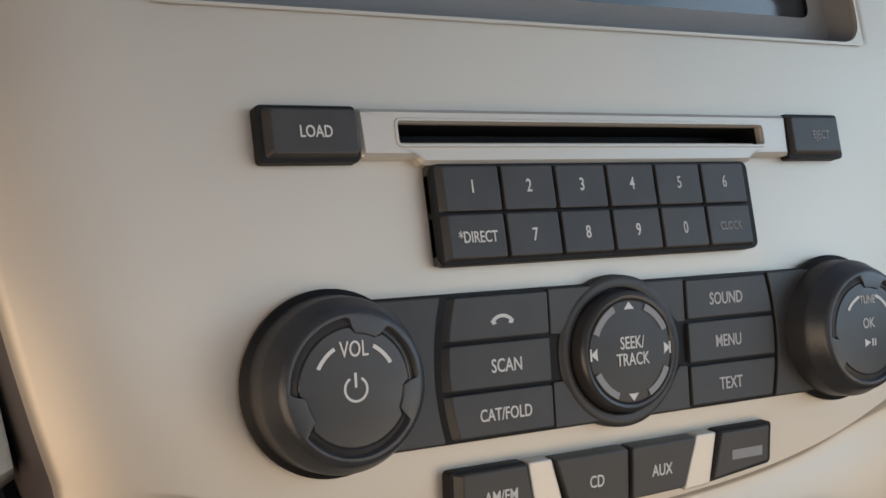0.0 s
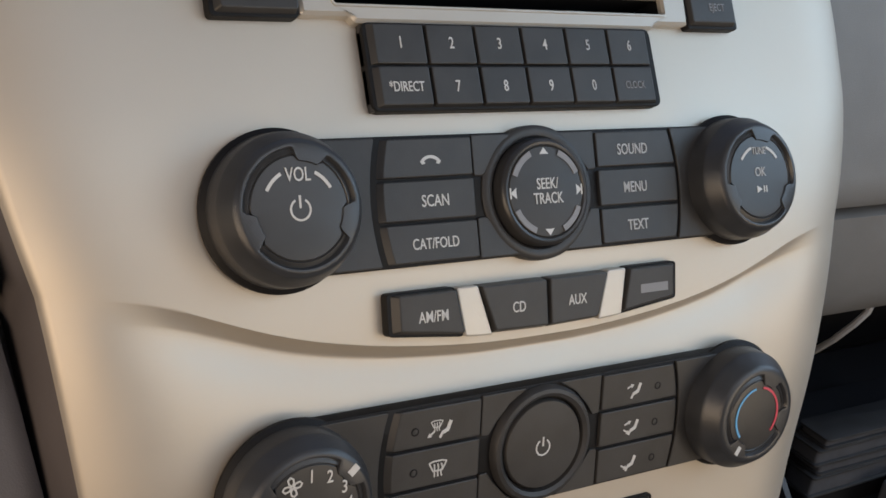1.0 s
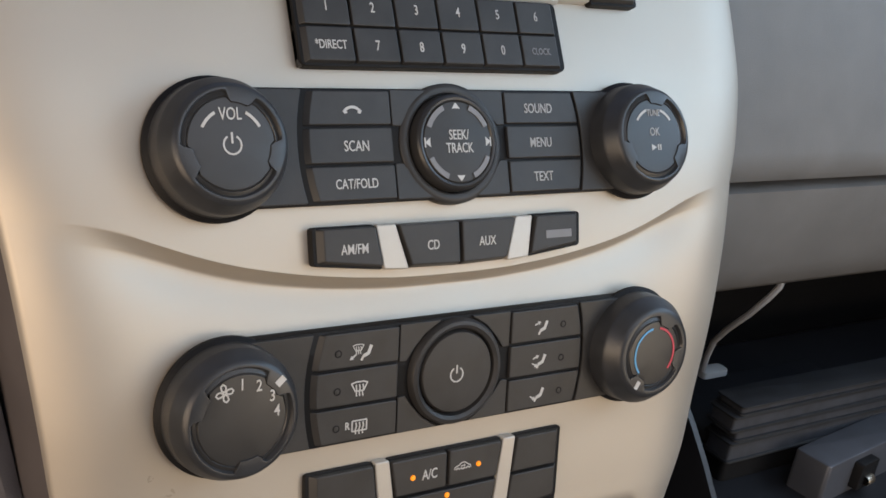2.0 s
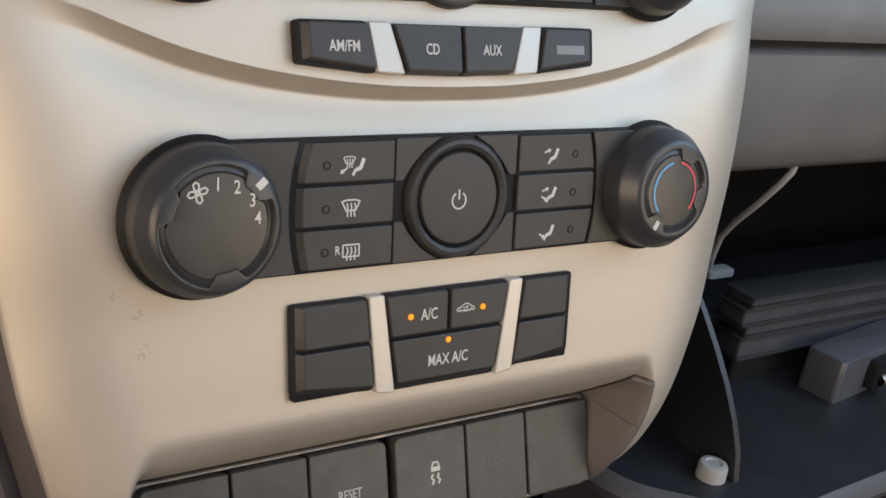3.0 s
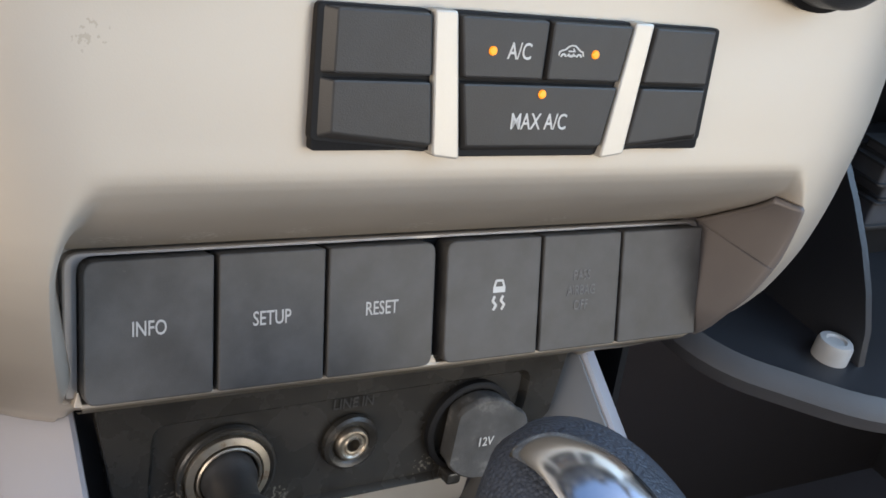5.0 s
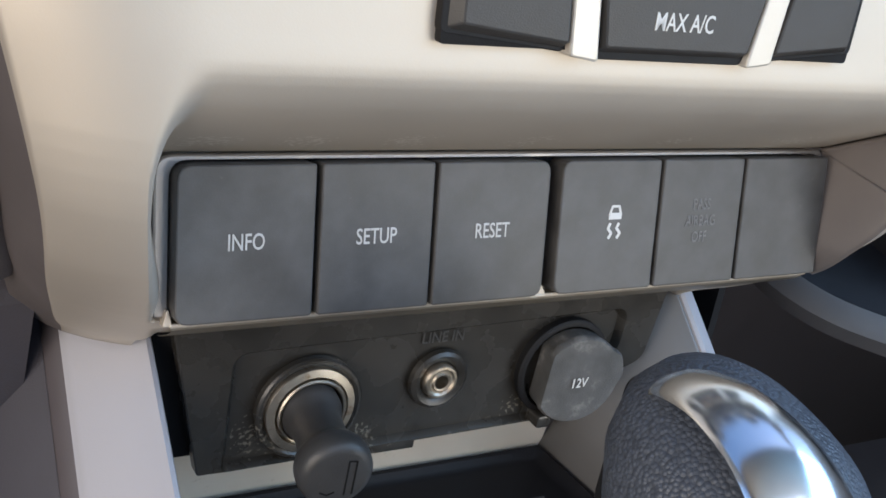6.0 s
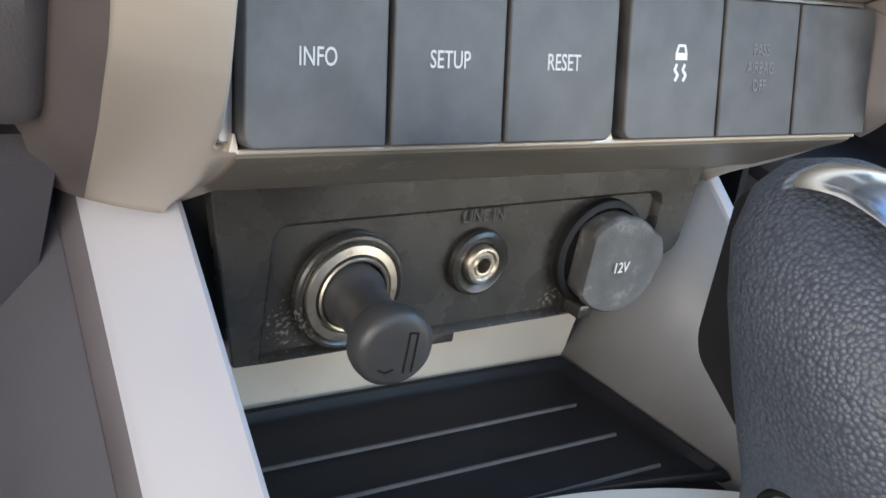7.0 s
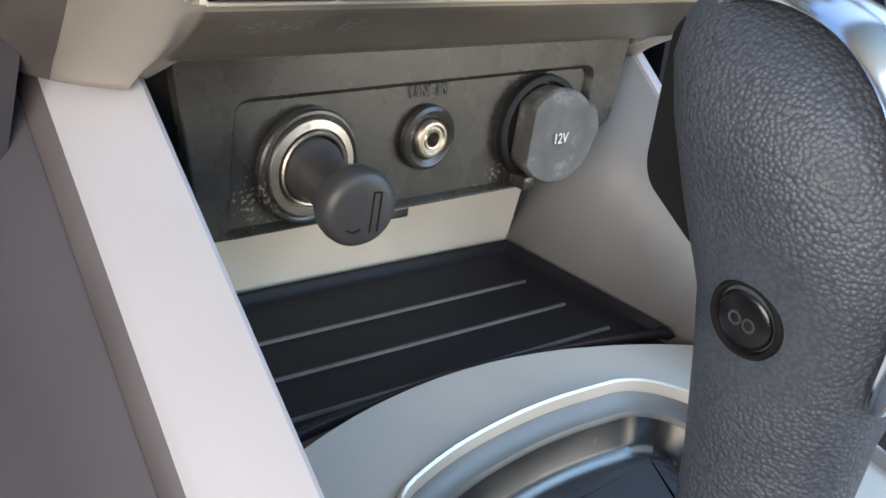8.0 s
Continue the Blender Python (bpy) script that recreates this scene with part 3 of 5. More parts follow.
for ang in (0, 90, 180, 270):
    tri = flat([(0.0117, -0.0017), (0.0138, 0.0), (0.0117, 0.0017)], 0.0)
    if ang in (0, 180):
        tri = join(tri, flat([(0.0136, -0.0016), (0.0141, -0.0016), (0.0141, 0.0016), (0.0136, 0.0016)], 0))
    part("arrow", moved(tri, Matrix.Rotation(radians(ang), 4, "Z") @ Matrix.Translation((-0.0006, 0, 0.0063))), PRINT, seek)
    part("arc_mark", moved(arc_band(0.0116, 0.0134, 24, 66, 0.0063, 24, 0.0004), Matrix.Rotation(radians(ang), 4, "Z")), FADED, seek)
for side in (-1, 1):
    k, top = knob(radio, -0.0846 if side < 0 else 0.0822, -0.0002, 0.0207, 0.0150, 0.0137, (75, 200, 345) if side < 0 else (80, 330, 205))
    for a0, a1 in ((28, 62), (118, 152)) if side < 0 else ((35, 70), (110, 145)):
        part("arc_mark", arc_band(0.0096, 0.0105, a0, a1, top), PRINT, k)
    if side < 0:
        legend("VOL", 0, 0.0084, top, 0.0036, k, squeeze=0.72)
        power_icon(k, 0, -0.0004, top, 0.0030)
    else:
        legend("TUNE", 0, 0.0084, top, 0.0024, k, SOFT, 0.72)
        legend("OK", 0, 0.0014, top, 0.0030, k, SOFT, 0.8)
        part("play_symbol", moved(join(flat([(-0.002, -0.0012), (0.0004, 0), (-0.002, 0.0012)], 0), bar((0.0013, -0.001), (0.0013, 0.001), 0.0005, 0), bar((0.0024, -0.001), (0.0024, 0.001), 0.0005, 0)), Matrix.Translation((0, -0.0042, top))), PRINT, k)

# preset keys
keys = thing("preset_keypad", surface_frame(0, 0.0287, 0.7812, 0.66), "black keypad with ten digits and two printed words", "keypad")
GX = [-0.0538, -0.0341, -0.0171, -0.0001, 0.0168, 0.0336, 0.0528]
for r, row in enumerate((("1", "2", "3", "4", "5", "6"), ("*DIRECT", "7", "8", "9", "0", "CLOCK"))):
    v1, v0 = (0.0127, 0.0002) if r == 0 else (-0.0002, -0.0127)
    for c, word in enumerate(row):
        pts = rect(GX[c] + 0.0002, v0, GX[c + 1] - 0.0002, v1)
        lx, rx = (0.0026 if c == 0 else 0.0004), (0.0026 if c == 5 else 0.0004)
        top = rect(GX[c] + 0.0002 + lx, v0 + (0.0012 if r else 0.0003), GX[c + 1] - 0.0002 - rx, v1 - (0.0003 if r else 0.0008))
        bt = button(keys, pts, 0.0036, 0.0003, 0.0004, top)
        legend(word, (GX[c] + GX[c + 1]) / 2 + (0.0012 if c == 0 else -0.001 if c == 5 else 0), (v0 + v1) / 2, 0.0036, 0.0034 if len(word) == 1 else 0.0029 if c == 0 else 0.0024, bt, FADED if word == "CLOCK" else SOFT if word in ("5", "6", "0") else None, 0.72)
part("backing", prism(rect(-0.0536, -0.0130, 0.0536, 0.0129), -0.004, 0.0019, 0.0004, 0.0026), BASE, keys, "", 14)

# disc slot with its two keys
disc = thing("disc_slot", surface_frame(0, 0.0402, 0.7980, 0.655), "silver-framed dark disc slot between two black keys", "disc player")


def slot_frame():
    outer = [(-0.0716, -0.0058), (-0.0566, -0.0058), (-0.0552, -0.0076), (0.0552, -0.0076), (0.0566, -0.0058), (0.0716, -0.0058), (0.0722, 0.0066), (-0.0722, 0.0066)]
    ro = rounded(outer, 0.0009, 4)
    hole = lambda p, g: (min(0.0612 + g, max(-0.0612 - g, p[0] * 1.2)), min(0.0031 + g, max(-0.0023 - g, p[1] * 4)))
    return loft([[(*p, -0.002) for p in ro], [(*p, 0.0018) for p in ro], [(*p, 0.0028) for p in inset(ro, 0.0010)], [(*hole(p, 0.0006), 0.0028) for p in ro], [(*hole(p, 0.0), 0.0020) for p in ro], [(*hole(p, 0.0), 0.0002) for p in ro]], False, False)


part("slot_frame", slot_frame(), TRIM, disc, "silver slot frame", 14)
slot_hole = rounded(rect(-0.0612, -0.0023, 0.0612, 0.0031), 0.0008, 4)
part("slot_rim", loft([[(*p, 0.0026) for p in inset(slot_hole, -0.0012)], [(*p, 0.0032) for p in inset(slot_hole, -0.0009)], [(*p, 0.0032) for p in inset(slot_hole, -0.0003)], [(*p, 0.0016) for p in slot_hole]], False, False), TRIM, disc, "raised bright rim")
part("slot_lining", loft([[(*p, 0.0006) for p in rect(-0.0614, -0.0025, 0.0614, 0.0033)], [(*p, -0.012) for p in rect(-0.0614, -0.0025, 0.0614, 0.0033)]], False, True), BASE, disc, "black slot lining")
for side, word in ((-1, "LOAD"), (1, "EJECT")):
    xa, xb = (-0.0972, -0.0724) if side < 0 else (0.0724, 0.0950)
    key_base(disc, rect(xa, -0.0064, xb, 0.0068), 0.0004, 0.0020)
    bt = button(disc, [(xa, -0.0064), (xb, -0.0064), (xb, 0.0068), (xa, 0.0068)], 0.0042, 0.0004, 0.0012,
                [(xa + (0.0022 if side < 0 else 0.0005), -0.0050), (xb - (0.0005 if side < 0 else 0.0022), -0.0050), (xb - (0.0005 if side < 0 else 0.0022), 0.0058), (xa + (0.0022 if side < 0 else 0.0005), 0.0058)])
    legend(word, (xa + xb) / 2 + 0.001, 0.0001, 0.0042, 0.0029 if side < 0 else 0.0026, bt, PRINT if side < 0 else FADED, 0.76)

# source keys
src = thing("source_keys", surface_frame(0, -0.0036, 0.7173, 0.39), "row of black source keys parted by silver fins", "car radio")
TOPV, BOTV = 0.0078, -0.0074


def bent(pts):
    """Lower edge follows a shallow curve."""
    return [(x, v if v > 0 else v + 26 * (abs(x) ** 2) * 0.05) for x, v in pts]


for a, b, c, d, word in ((-0.0542, -0.0322, -0.0298, -0.0540, "AM/FM"), (-0.0240, 0.0004, 0.0004, -0.0196, "CD"), (0.0009, 0.0244, 0.0198, 0.0009, "AUX"), (0.0330, 0.0542, 0.0538, 0.0300, "")):
    pts = bent([(d, BOTV), (c, BOTV), (b, TOPV), (a, TOPV)])
    l, r = (0.0026 if word == "AM/FM" else 0.0005), (0.0026 if word == "" else 0.0005)
    top = [(pts[0][0] + l, pts[0][1] + 0.0010), (pts[1][0] - r, pts[1][1] + 0.0010), (pts[2][0] - r, pts[2][1] - 0.0004), (pts[3][0] + l, pts[3][1] - 0.0004)]
    bt = button(src, pts, 0.0034, 0.0004, 0.0007, top)
    if word in ("AM/FM", ""):
        key_base(src, pts)
    if word:
        legend(word, (a + b + c + d) / 4 + (0.002 if word == "AM/FM" else 0), 0.0006 if word == "AM/FM" else 0.0001, 0.0034, 0.0032, bt, squeeze=0.74)
    else:
        part("mark_bar", moved(flat(rect(-0.0058, -0.0014, 0.0058, 0.0014), 0), Matrix.Translation((0.0430, 0.0008, 0.0034))), FADED, bt, "row of small grey bars")
for s in (-1, 1):
    pts = bent([(s * 0.0296, BOTV - 0.0003), (s * 0.0200, BOTV - 0.0003), (s * 0.0245, TOPV + 0.0002), (s * 0.0320, TOPV + 0.0002)])
    button(src, pts[::-1] if s > 0 else pts, 0.0026, 0.0005, 0.0005, mat=TRIM, name="fin", label="silver fin")

# climate strip
clim = thing("climate_control_panel", surface_frame(0, -0.0147, 0.6747, 0.215), "black climate control panel with dials and icon buttons", "climate control")
CV = 0.0189
part("backing", join(prism(rect(-0.084, -CV - 0.0005, 0.084, CV + 0.0005), -0.003, 0.0015, 0.0004, 0.001)), BASE, clim)
VC = [CV, CV / 3, -CV / 3, -CV]


def stroke(points, width):
    return join(*[bar(a, b, width, 0) for a, b in zip(points, points[1:])])


def seat_icon():
    """Plain seat shape: back rest, cushion and foot rest."""
    return join(stroke([(0.0022, 0.0024), (0.0012, -0.0002)], 0.0013), stroke([(0.0013, -0.0004), (-0.0008, -0.0012)], 0.0013), stroke([(-0.0008, -0.0010), (-0.0018, -0.0028)], 0.0009))


def screen_icon():
    fan = stroke([(-0.0034, 0.0024), (-0.0017, 0.0029), (0.0017, 0.0029), (0.0034, 0.0024), (0.0018, -0.0006), (-0.0018, -0.0006), (-0.0034, 0.0024)], 0.0005)
    return join(fan, *[stroke([(x, 0.0018), (x * 1.1 + 0.0003, 0.0004), (x * 0.9, -0.0012), (x + 0.0002, -0.0026)], 0.0005) for x in (-0.0014, 0.0, 0.0014)])


def rear_icon():
    return join(stroke([(-0.0026, -0.0018), (-0.0026, 0.0022), (0.0036, 0.0022), (0.0036, -0.0018), (-0.0026, -0.0018)], 0.0005), *[stroke([(x, 0.0014), (x + 0.0003, 0.0), (x - 0.0002, -0.0014), (x, -0.0030)], 0.0005) for x in (-0.0010, 0.0005, 0.0020)])


def arrow_icon(turn):
    return moved(join(stroke([(-0.0014, 0), (0.0006, 0)], 0.0006), flat([(0.0004, -0.0009), (0.0018, 0), (0.0004, 0.0009)], 0)), Matrix.Rotation(radians(turn), 4, "Z"))


for side in (-1, 1):
    for i in range(3):
        a, b = VC[i] - 0.0003, VC[i + 1] + 0.0003
        bt = column_key(clim, side, b, a)
        dot_at = Matrix.Translation((side * 0.0462 + (0 if side < 0 else 0.0006), (a + b) / 2 - 0.0008, 0.0028))
        part("indicator_ring", moved(lathe([(0.0013, -0.0002), (0.0013, 0.0001), (0.0011, 0.00016), (0.0009, 0.0001), (0.00085, -0.0002)], 20, None, False), dot_at), BASE, bt, "unlit round indicator")
        part("indicator_lens", moved(lathe([(0.00085, -0.0002), (0.0008, 0.0001), (0.00002, 0.0002)], 20), dot_at), BLACK, bt)
        at = Matrix.Translation((side * 0.0372 - (0.0008 if side < 0 else 0), (a + b) / 2 - 0.0010, 0.0028))
        if side < 0:
            geo = (join(moved(screen_icon(), Matrix.Translation((-0.0010, 0.0010, 0)) @ Matrix.Diagonal((0.66, 0.66, 1, 1))), moved(seat_icon(), Matrix.Translation((0.0022, -0.0004, 0))), moved(arrow_icon(215), Matrix.Translation((-0.0030, -0.0016, 0)))), screen_icon(), rear_icon())[i]
        else:
            geo = (join(seat_icon(), moved(arrow_icon(20), Matrix.Translation((-0.0026, 0.0018, 0)))), join(seat_icon(), moved(arrow_icon(20), Matrix.Translation((-0.0026, 0.0018, 0))), moved(arrow_icon(-30), Matrix.Translation((-0.0030, -0.0014, 0)))),
                   join(seat_icon(), moved(arrow_icon(-30), Matrix.Translation((-0.0030, -0.0012, 0)))))[i]
        part("symbol", moved(geo, at @ Matrix.Diagonal((0.88, 0.88, 1, 1))), PRINT, bt)
        if side < 0 and i == 2:
            legend("R", -0.0421, (a + b) / 2 - 0.0006, 0.0028, 0.0026, bt, squeeze=0.8)
    for up in (1, -1):
        q = [(side * 0.0228, up * CV), (side * 0.0228, up * 0.0062), (side * 0.0200, up * 0.0060), (side * 0.0172, up * 0.0100), (side * 0.0125, up * 0.0150), (side * 0.0060, up * CV)]
        if side * up > 0:
            q = q[::-1]
        button(clim, q, 0.0024, 0.0003, 0.0003, name="corner_panel")
    end_panel(clim, side, CV)
pw = new("power_button")
pw.parent = clim
part("surround", lathe([(0.0190, -0.001), (0.0188, 0.0030), (0.0180, 0.0042), (0.0168, 0.0045), (0.0156, 0.0038), (0.0151, 0.0016)], 64, None, False), BLACK, pw)
part("cap", lathe([(0.0146, 0.0), (0.0145, 0.0032), (0.0140, 0.0039), (0.0100, 0.0042), (0.0005, 0.0043)], 64), BLACK, pw)
power_icon(pw, -0.0006, -0.0006, 0.0043, 0.0028)
k, top = knob(clim, -0.0837, -0.0010, 0.0211, 0.0140, 0.0143, (42, 157, 280))
for n_, x_, v_ in (("1", -0.0004, 0.0110), ("2", 0.0050, 0.0100), ("3", 0.0094, 0.0063), ("4", 0.0110, 0.0015)):
    legend(n_, x_, v_, top, 0.0036, k, squeeze=0.78)
blade = [(0.0003, 0.0), (0.0012, 0.0006), (0.0024, 0.0005), (0.0028, -0.0004), (0.0020, -0.0010), (0.0010, -0.0008)]
part("fan_symbol", join(*[moved(stroke(blade + blade[:1], 0.00045), Matrix.Translation((-0.0059, 0.0092, top)) @ Matrix.Rotation(radians(90 * i + 20), 4, "Z")) for i in range(4)]), PRINT, k)
part("pointer_mark", moved(flat(rect(-0.0016, -0.0011, 0.0016, 0.0011), 0), Matrix.Rotation(radians(42), 4, "Z") @ Matrix.Translation((0.0160, 0, 0.0140))), PRINT, k, "white pointer mark")
k, top = knob(clim, 0.0824, -0.0006, 0.0213, 0.0150, 0.0124, (65, 345, 235))
part("cold_arc", arc_band(0.0094, 0.0102, 100, 222, top), BLUE, k, "blue printed arc")
part("warm_arc", arc_band(0.0094, 0.0102, -42, 80, top), RED, k, "red printed arc")
part("pointer_mark", moved(flat(rect(-0.0016, -0.0009, 0.0016, 0.0009), 0), Matrix.Rotation(radians(235), 4, "Z") @ Matrix.Translation((0.0138, 0, 0.0150))), PRINT, k, "white pointer mark")

# lower key bank
bank = thing("air_conditioning_keys", surface_frame(0, -0.0218, 0.6328, 0.235), "bank of black air conditioning keys with amber lamps", "climate control")
BT, BB, BM = 0.0130, -0.0172, -0.0008


def edge(v, top, low):
    return low + (top - low) * (v - BB) / (BT - BB)


def bank_key(xl, xr, v0, v1, bevel_l=0.0005, bevel_r=0.0005, low=0.0006):
    """xl, xr: (top, bottom) of the slanted sides."""
    cur = lambda x, v: v + (9.5 * x * x * 0.12 if v < -0.01 else 0)
    p = [(edge(v0, *xl), v0), (edge(v0, *xr), v0), (edge(v1, *xr), v1), (edge(v1, *xl), v1)]
    p = [(x, cur(x, v)) for x, v in p]
    top = [(p[0][0] + bevel_l, p[0][1] + low), (p[1][0] - bevel_r, p[1][1] + low), (p[2][0] - bevel_r, p[2][1] - 0.0004), (p[3][0] + bevel_l, p[3][1] - 0.0004)]
    return button(bank, p, 0.0034, 0.0004, 0.0006, top)


G2 = 0.0002
key_base(bank, [(-0.0540, BB + 0.0034), (-0.0272, BB + 0.0010), (-0.0302, BT), (-0.0548, BT)])
key_base(bank, [(0.0266, BB + 0.0010), (0.0512, BB + 0.0034), (0.0518, BT), (0.0302, BT)])
key_base(bank, [(-0.0190, BB), (0.0190, BB), (0.0236, BT), (-0.0236, BT)], 0.0005)
bank_key((-0.0548, -0.0540), (-0.0300, -0.0268), BM + G2, BT, 0.0030)
bank_key((-0.0548, -0.0540), (-0.0300, -0.0268), BB, BM - G2, 0.0030, low=0.0018)
bank_key((0.0300, 0.0262), (0.0518, 0.0512), BM + G2, BT, bevel_r=0.0030)
bank_key((0.0300, 0.0262), (0.0518, 0.0512), BB, BM - G2, bevel_r=0.0030, low=0.0018)
ac = bank_key((-0.0236, -0.0190), (-G2, -G2), BM + G2, BT)
legend("A/C", -0.0077, 0.0058, 0.0034, 0.0036, ac, squeeze=0.74)
rc = bank_key((G2, G2), (0.0236, 0.0190), BM + G2, BT)
car_line = [(-0.0042, -0.0006), (-0.0041, 0.0003), (-0.0034, 0.0007), (-0.0022, 0.0010), (-0.0010, 0.0019), (0.0000, 0.0022), (0.0012, 0.0021), (0.0022, 0.0014), (0.0030, 0.0008), (0.0040, 0.0005), (0.0043, -0.0006)]
part("car_symbol", moved(join(stroke(car_line, 0.00045), stroke([(-0.0014, -0.0006), (0.0016, -0.0006)], 0.00045), arc_band(0.0006, 0.0011, 180, 360, 0), moved(arc_band(0.0005, 0.0010, 0, 180, 0), Matrix.Translation((-0.0026, -0.0010, 0))), moved(arc_band(0.0005, 0.0010, 0, 180, 0), Matrix.Translation((0.0028, -0.0010, 0))),
                              stroke([(-0.0010, 0.0006), (0.0012, 0.0006), (0.0006, 0.0013)], 0.0004)), Matrix.Translation((0.0062, 0.0060, 0.0034)) @ Matrix.Diagonal((0.8, 0.8, 1, 1))), PRINT, rc)
mx = bank_key((-0.0236, -0.0190), (0.0236, 0.0190), BB, BM - G2, low=0.0018)
legend("MAX A/C", 0.0, -0.0095, 0.0034, 0.0036, mx, squeeze=0.74)
for own, x, v in ((ac, -0.0147, 0.0058), (rc, 0.0130, 0.0060), (mx, -0.0002, -0.0032)):
    part("indicator_lamp", moved(lathe([(0.0010, 0), (0.0010, 0.0002), (0.0008, 0.0005), (0.00002, 0.0006)], 20), Matrix.Translation((x, v, 0.0034))), AMBER, own, "lit amber indicator lamp")
for s in (-1, 1):
    p = [(s * 0.0264, BB + 0.0001), (s * 0.0194, BB - 0.0008), (s * 0.0240, BT + 0.0006), (s * 0.0297, BT + 0.0006)]
    button(bank, p[::-1] if s > 0 else p, 0.0030, 0.0005, 0.0005, mat=TRIM, name="fin", label="silver fin")
part("backing", prism([(-0.054, BB + 0.001), (0.0512, BB + 0.001), (0.0518, BT), (-0.0548, BT)], -0.004, 0.0012, 0.0002, 0.001), BASE, bank)

# switch row
row = thing("switch_row", surface_frame(0, -0.0090, 0.5645, 0.40), "row of six grey switches in a silver recess", "switch panel")
bz_out = rounded(rect(-0.0936, -0.0150, 0.0918, 0.0177), [0.001, 0.001, 0.003, 0.004], 5)
bz_in = rounded(rect(-0.0908, -0.0148, 0.0898, 0.0167), [0.001, 0.001, 0.003, 0.004], 5)
part("bezel", loft([[(*p, -0.006) for p in bz_out], [(*p, -0.0020) for p in bz_out], [(*p, -0.0016) for p in inset(bz_out, 0.0004)], [(*p, -0.0016) for p in bz_in], [(*p, -0.006) for p in bz_in]], False, False), BEZEL, row, "silver edge round the switches", 20)
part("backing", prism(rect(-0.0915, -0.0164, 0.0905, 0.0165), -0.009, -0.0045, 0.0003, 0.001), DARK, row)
RX = ((-0.0904, -0.0611, "INFO"), (-0.0599, -0.0332, "SETUP"), (-0.0322, -0.0024, "RESET"), (0.0011, 0.0308, ""), (0.0318, 0.0586, "PASS"), (0.0596, 0.0895, None))
for a, b, word in RX:
    rr = [0.0006] * 4
    if word == "INFO":
        rr = [0.003, 0.0006, 0.0006, 0.0034]
    if word == "RESET":
        rr = [0.0006, 0.003, 0.003, 0.0006]
    if word == "":
        rr = [0.003, 0.0006, 0.0006, 0.003]
    bt = part("switch", prism(rect(a, -0.0159, b, 0.0162), -0.004, 0.0024, 0.0004, rr), GREY, row, "", 14)
    xm = (a + b) / 2
    if word in ("INFO", "SETUP", "RESET"):
        legend(word, xm - 0.0003, 0.0004, 0.0024, 0.0034, bt, SOFT, 0.72)
    elif word == "":
        at = Matrix.Translation((xm + 0.0016, 0.0010, 0.0024))
        part("car_symbol", moved(join(stroke([(-0.0017, 0.0020), (-0.0010, 0.0040), (0.0010, 0.0040), (0.0017, 0.0020)], 0.0006), flat(rect(-0.0019, 0.0008, 0.0019, 0.0024), 0)), at), PRINT, bt)
        for s in (-1, 1):
            part("skid_mark", moved(stroke([(s * 0.0013, -0.0002), (s * 0.0013 - 0.0006, -0.0014), (s * 0.0013 + 0.0005, -0.0026), (s * 0.0013 - 0.0003, -0.0038)], 0.0007), at), PRINT, bt)
    elif word == "PASS":
        for j, s in enumerate(("PASS", "AIRBAG", "OFF")):
            legend(s, xm, 0.0046 - 0.0042 * j, 0.0024, 0.0028, bt, GHOST, 0.72)

# bright ends of the ledge that show between the switches
for x, half, tall in ((-0.0909, 0.0010, 0.0034), (-0.0605, 0.0007, 0.0026), (-0.0327, 0.0006, 0.0020), (-0.0006, 0.0017, 0.0026), (0.0313, 0.0006, 0.0020), (0.0591, 0.0006, 0.0018)):
    part("ledge_end", prism([(x - half, -0.0166), (x + half, -0.0166), (x + half * 0.22, -0.0166 + tall), (x - half * 0.22, -0.0166 + tall)], -0.005, -0.0004, 0.0002, 0.0002), SILVER, row, "bright silver ledge end", 14)

part("ledge", prism(rect(-0.0905, -0.0170, 0.0895, -0.0160), -0.006, -0.0002, 0.0004, 0.0003), SILVER, row, "bright silver ledge under the switches", 14)

# ---- lower socket panel ----
sock = thing("socket_panel", surface_frame(0, 0.0140, 0.4995, 0.165), "scuffed black plastic socket panel under the switches", "socket panel")
outline = [(-0.0672, -0.0208), (0.0420, -0.0185), (0.0480, -0.0120), (0.0740, -0.002), (0.0785, 0.0310), (-0.0785, 0.0300)]


def socket_plate():
    ro = rounded(outline, [0.001, 0.002, 0.004, 0.004, 0.001, 0.001], 5)
    ri = rounded([(-0.0600, -0.0196), (0.0400, -0.0178), (0.0500, -0.010), (0.0620, 0.002), (0.0625, 0.0160), (-0.0600, 0.0135)], [0.001, 0.002, 0.004, 0.004, 0.004, 0.004], 5)
    rings = [[(*p, -0.004) for p in ro], [(*p, -0.0004) for p in ro], [(*p, 0.0) for p in inset(ro, 0.0004)], [(*p, 0.0) for p in inset(ri, -0.0010)], [(*p, -0.0006) for p in inset(ri, -0.0004)], [(*p, -0.0024) for p in inset(ri, 0.0007)]]
    return loft(rings)


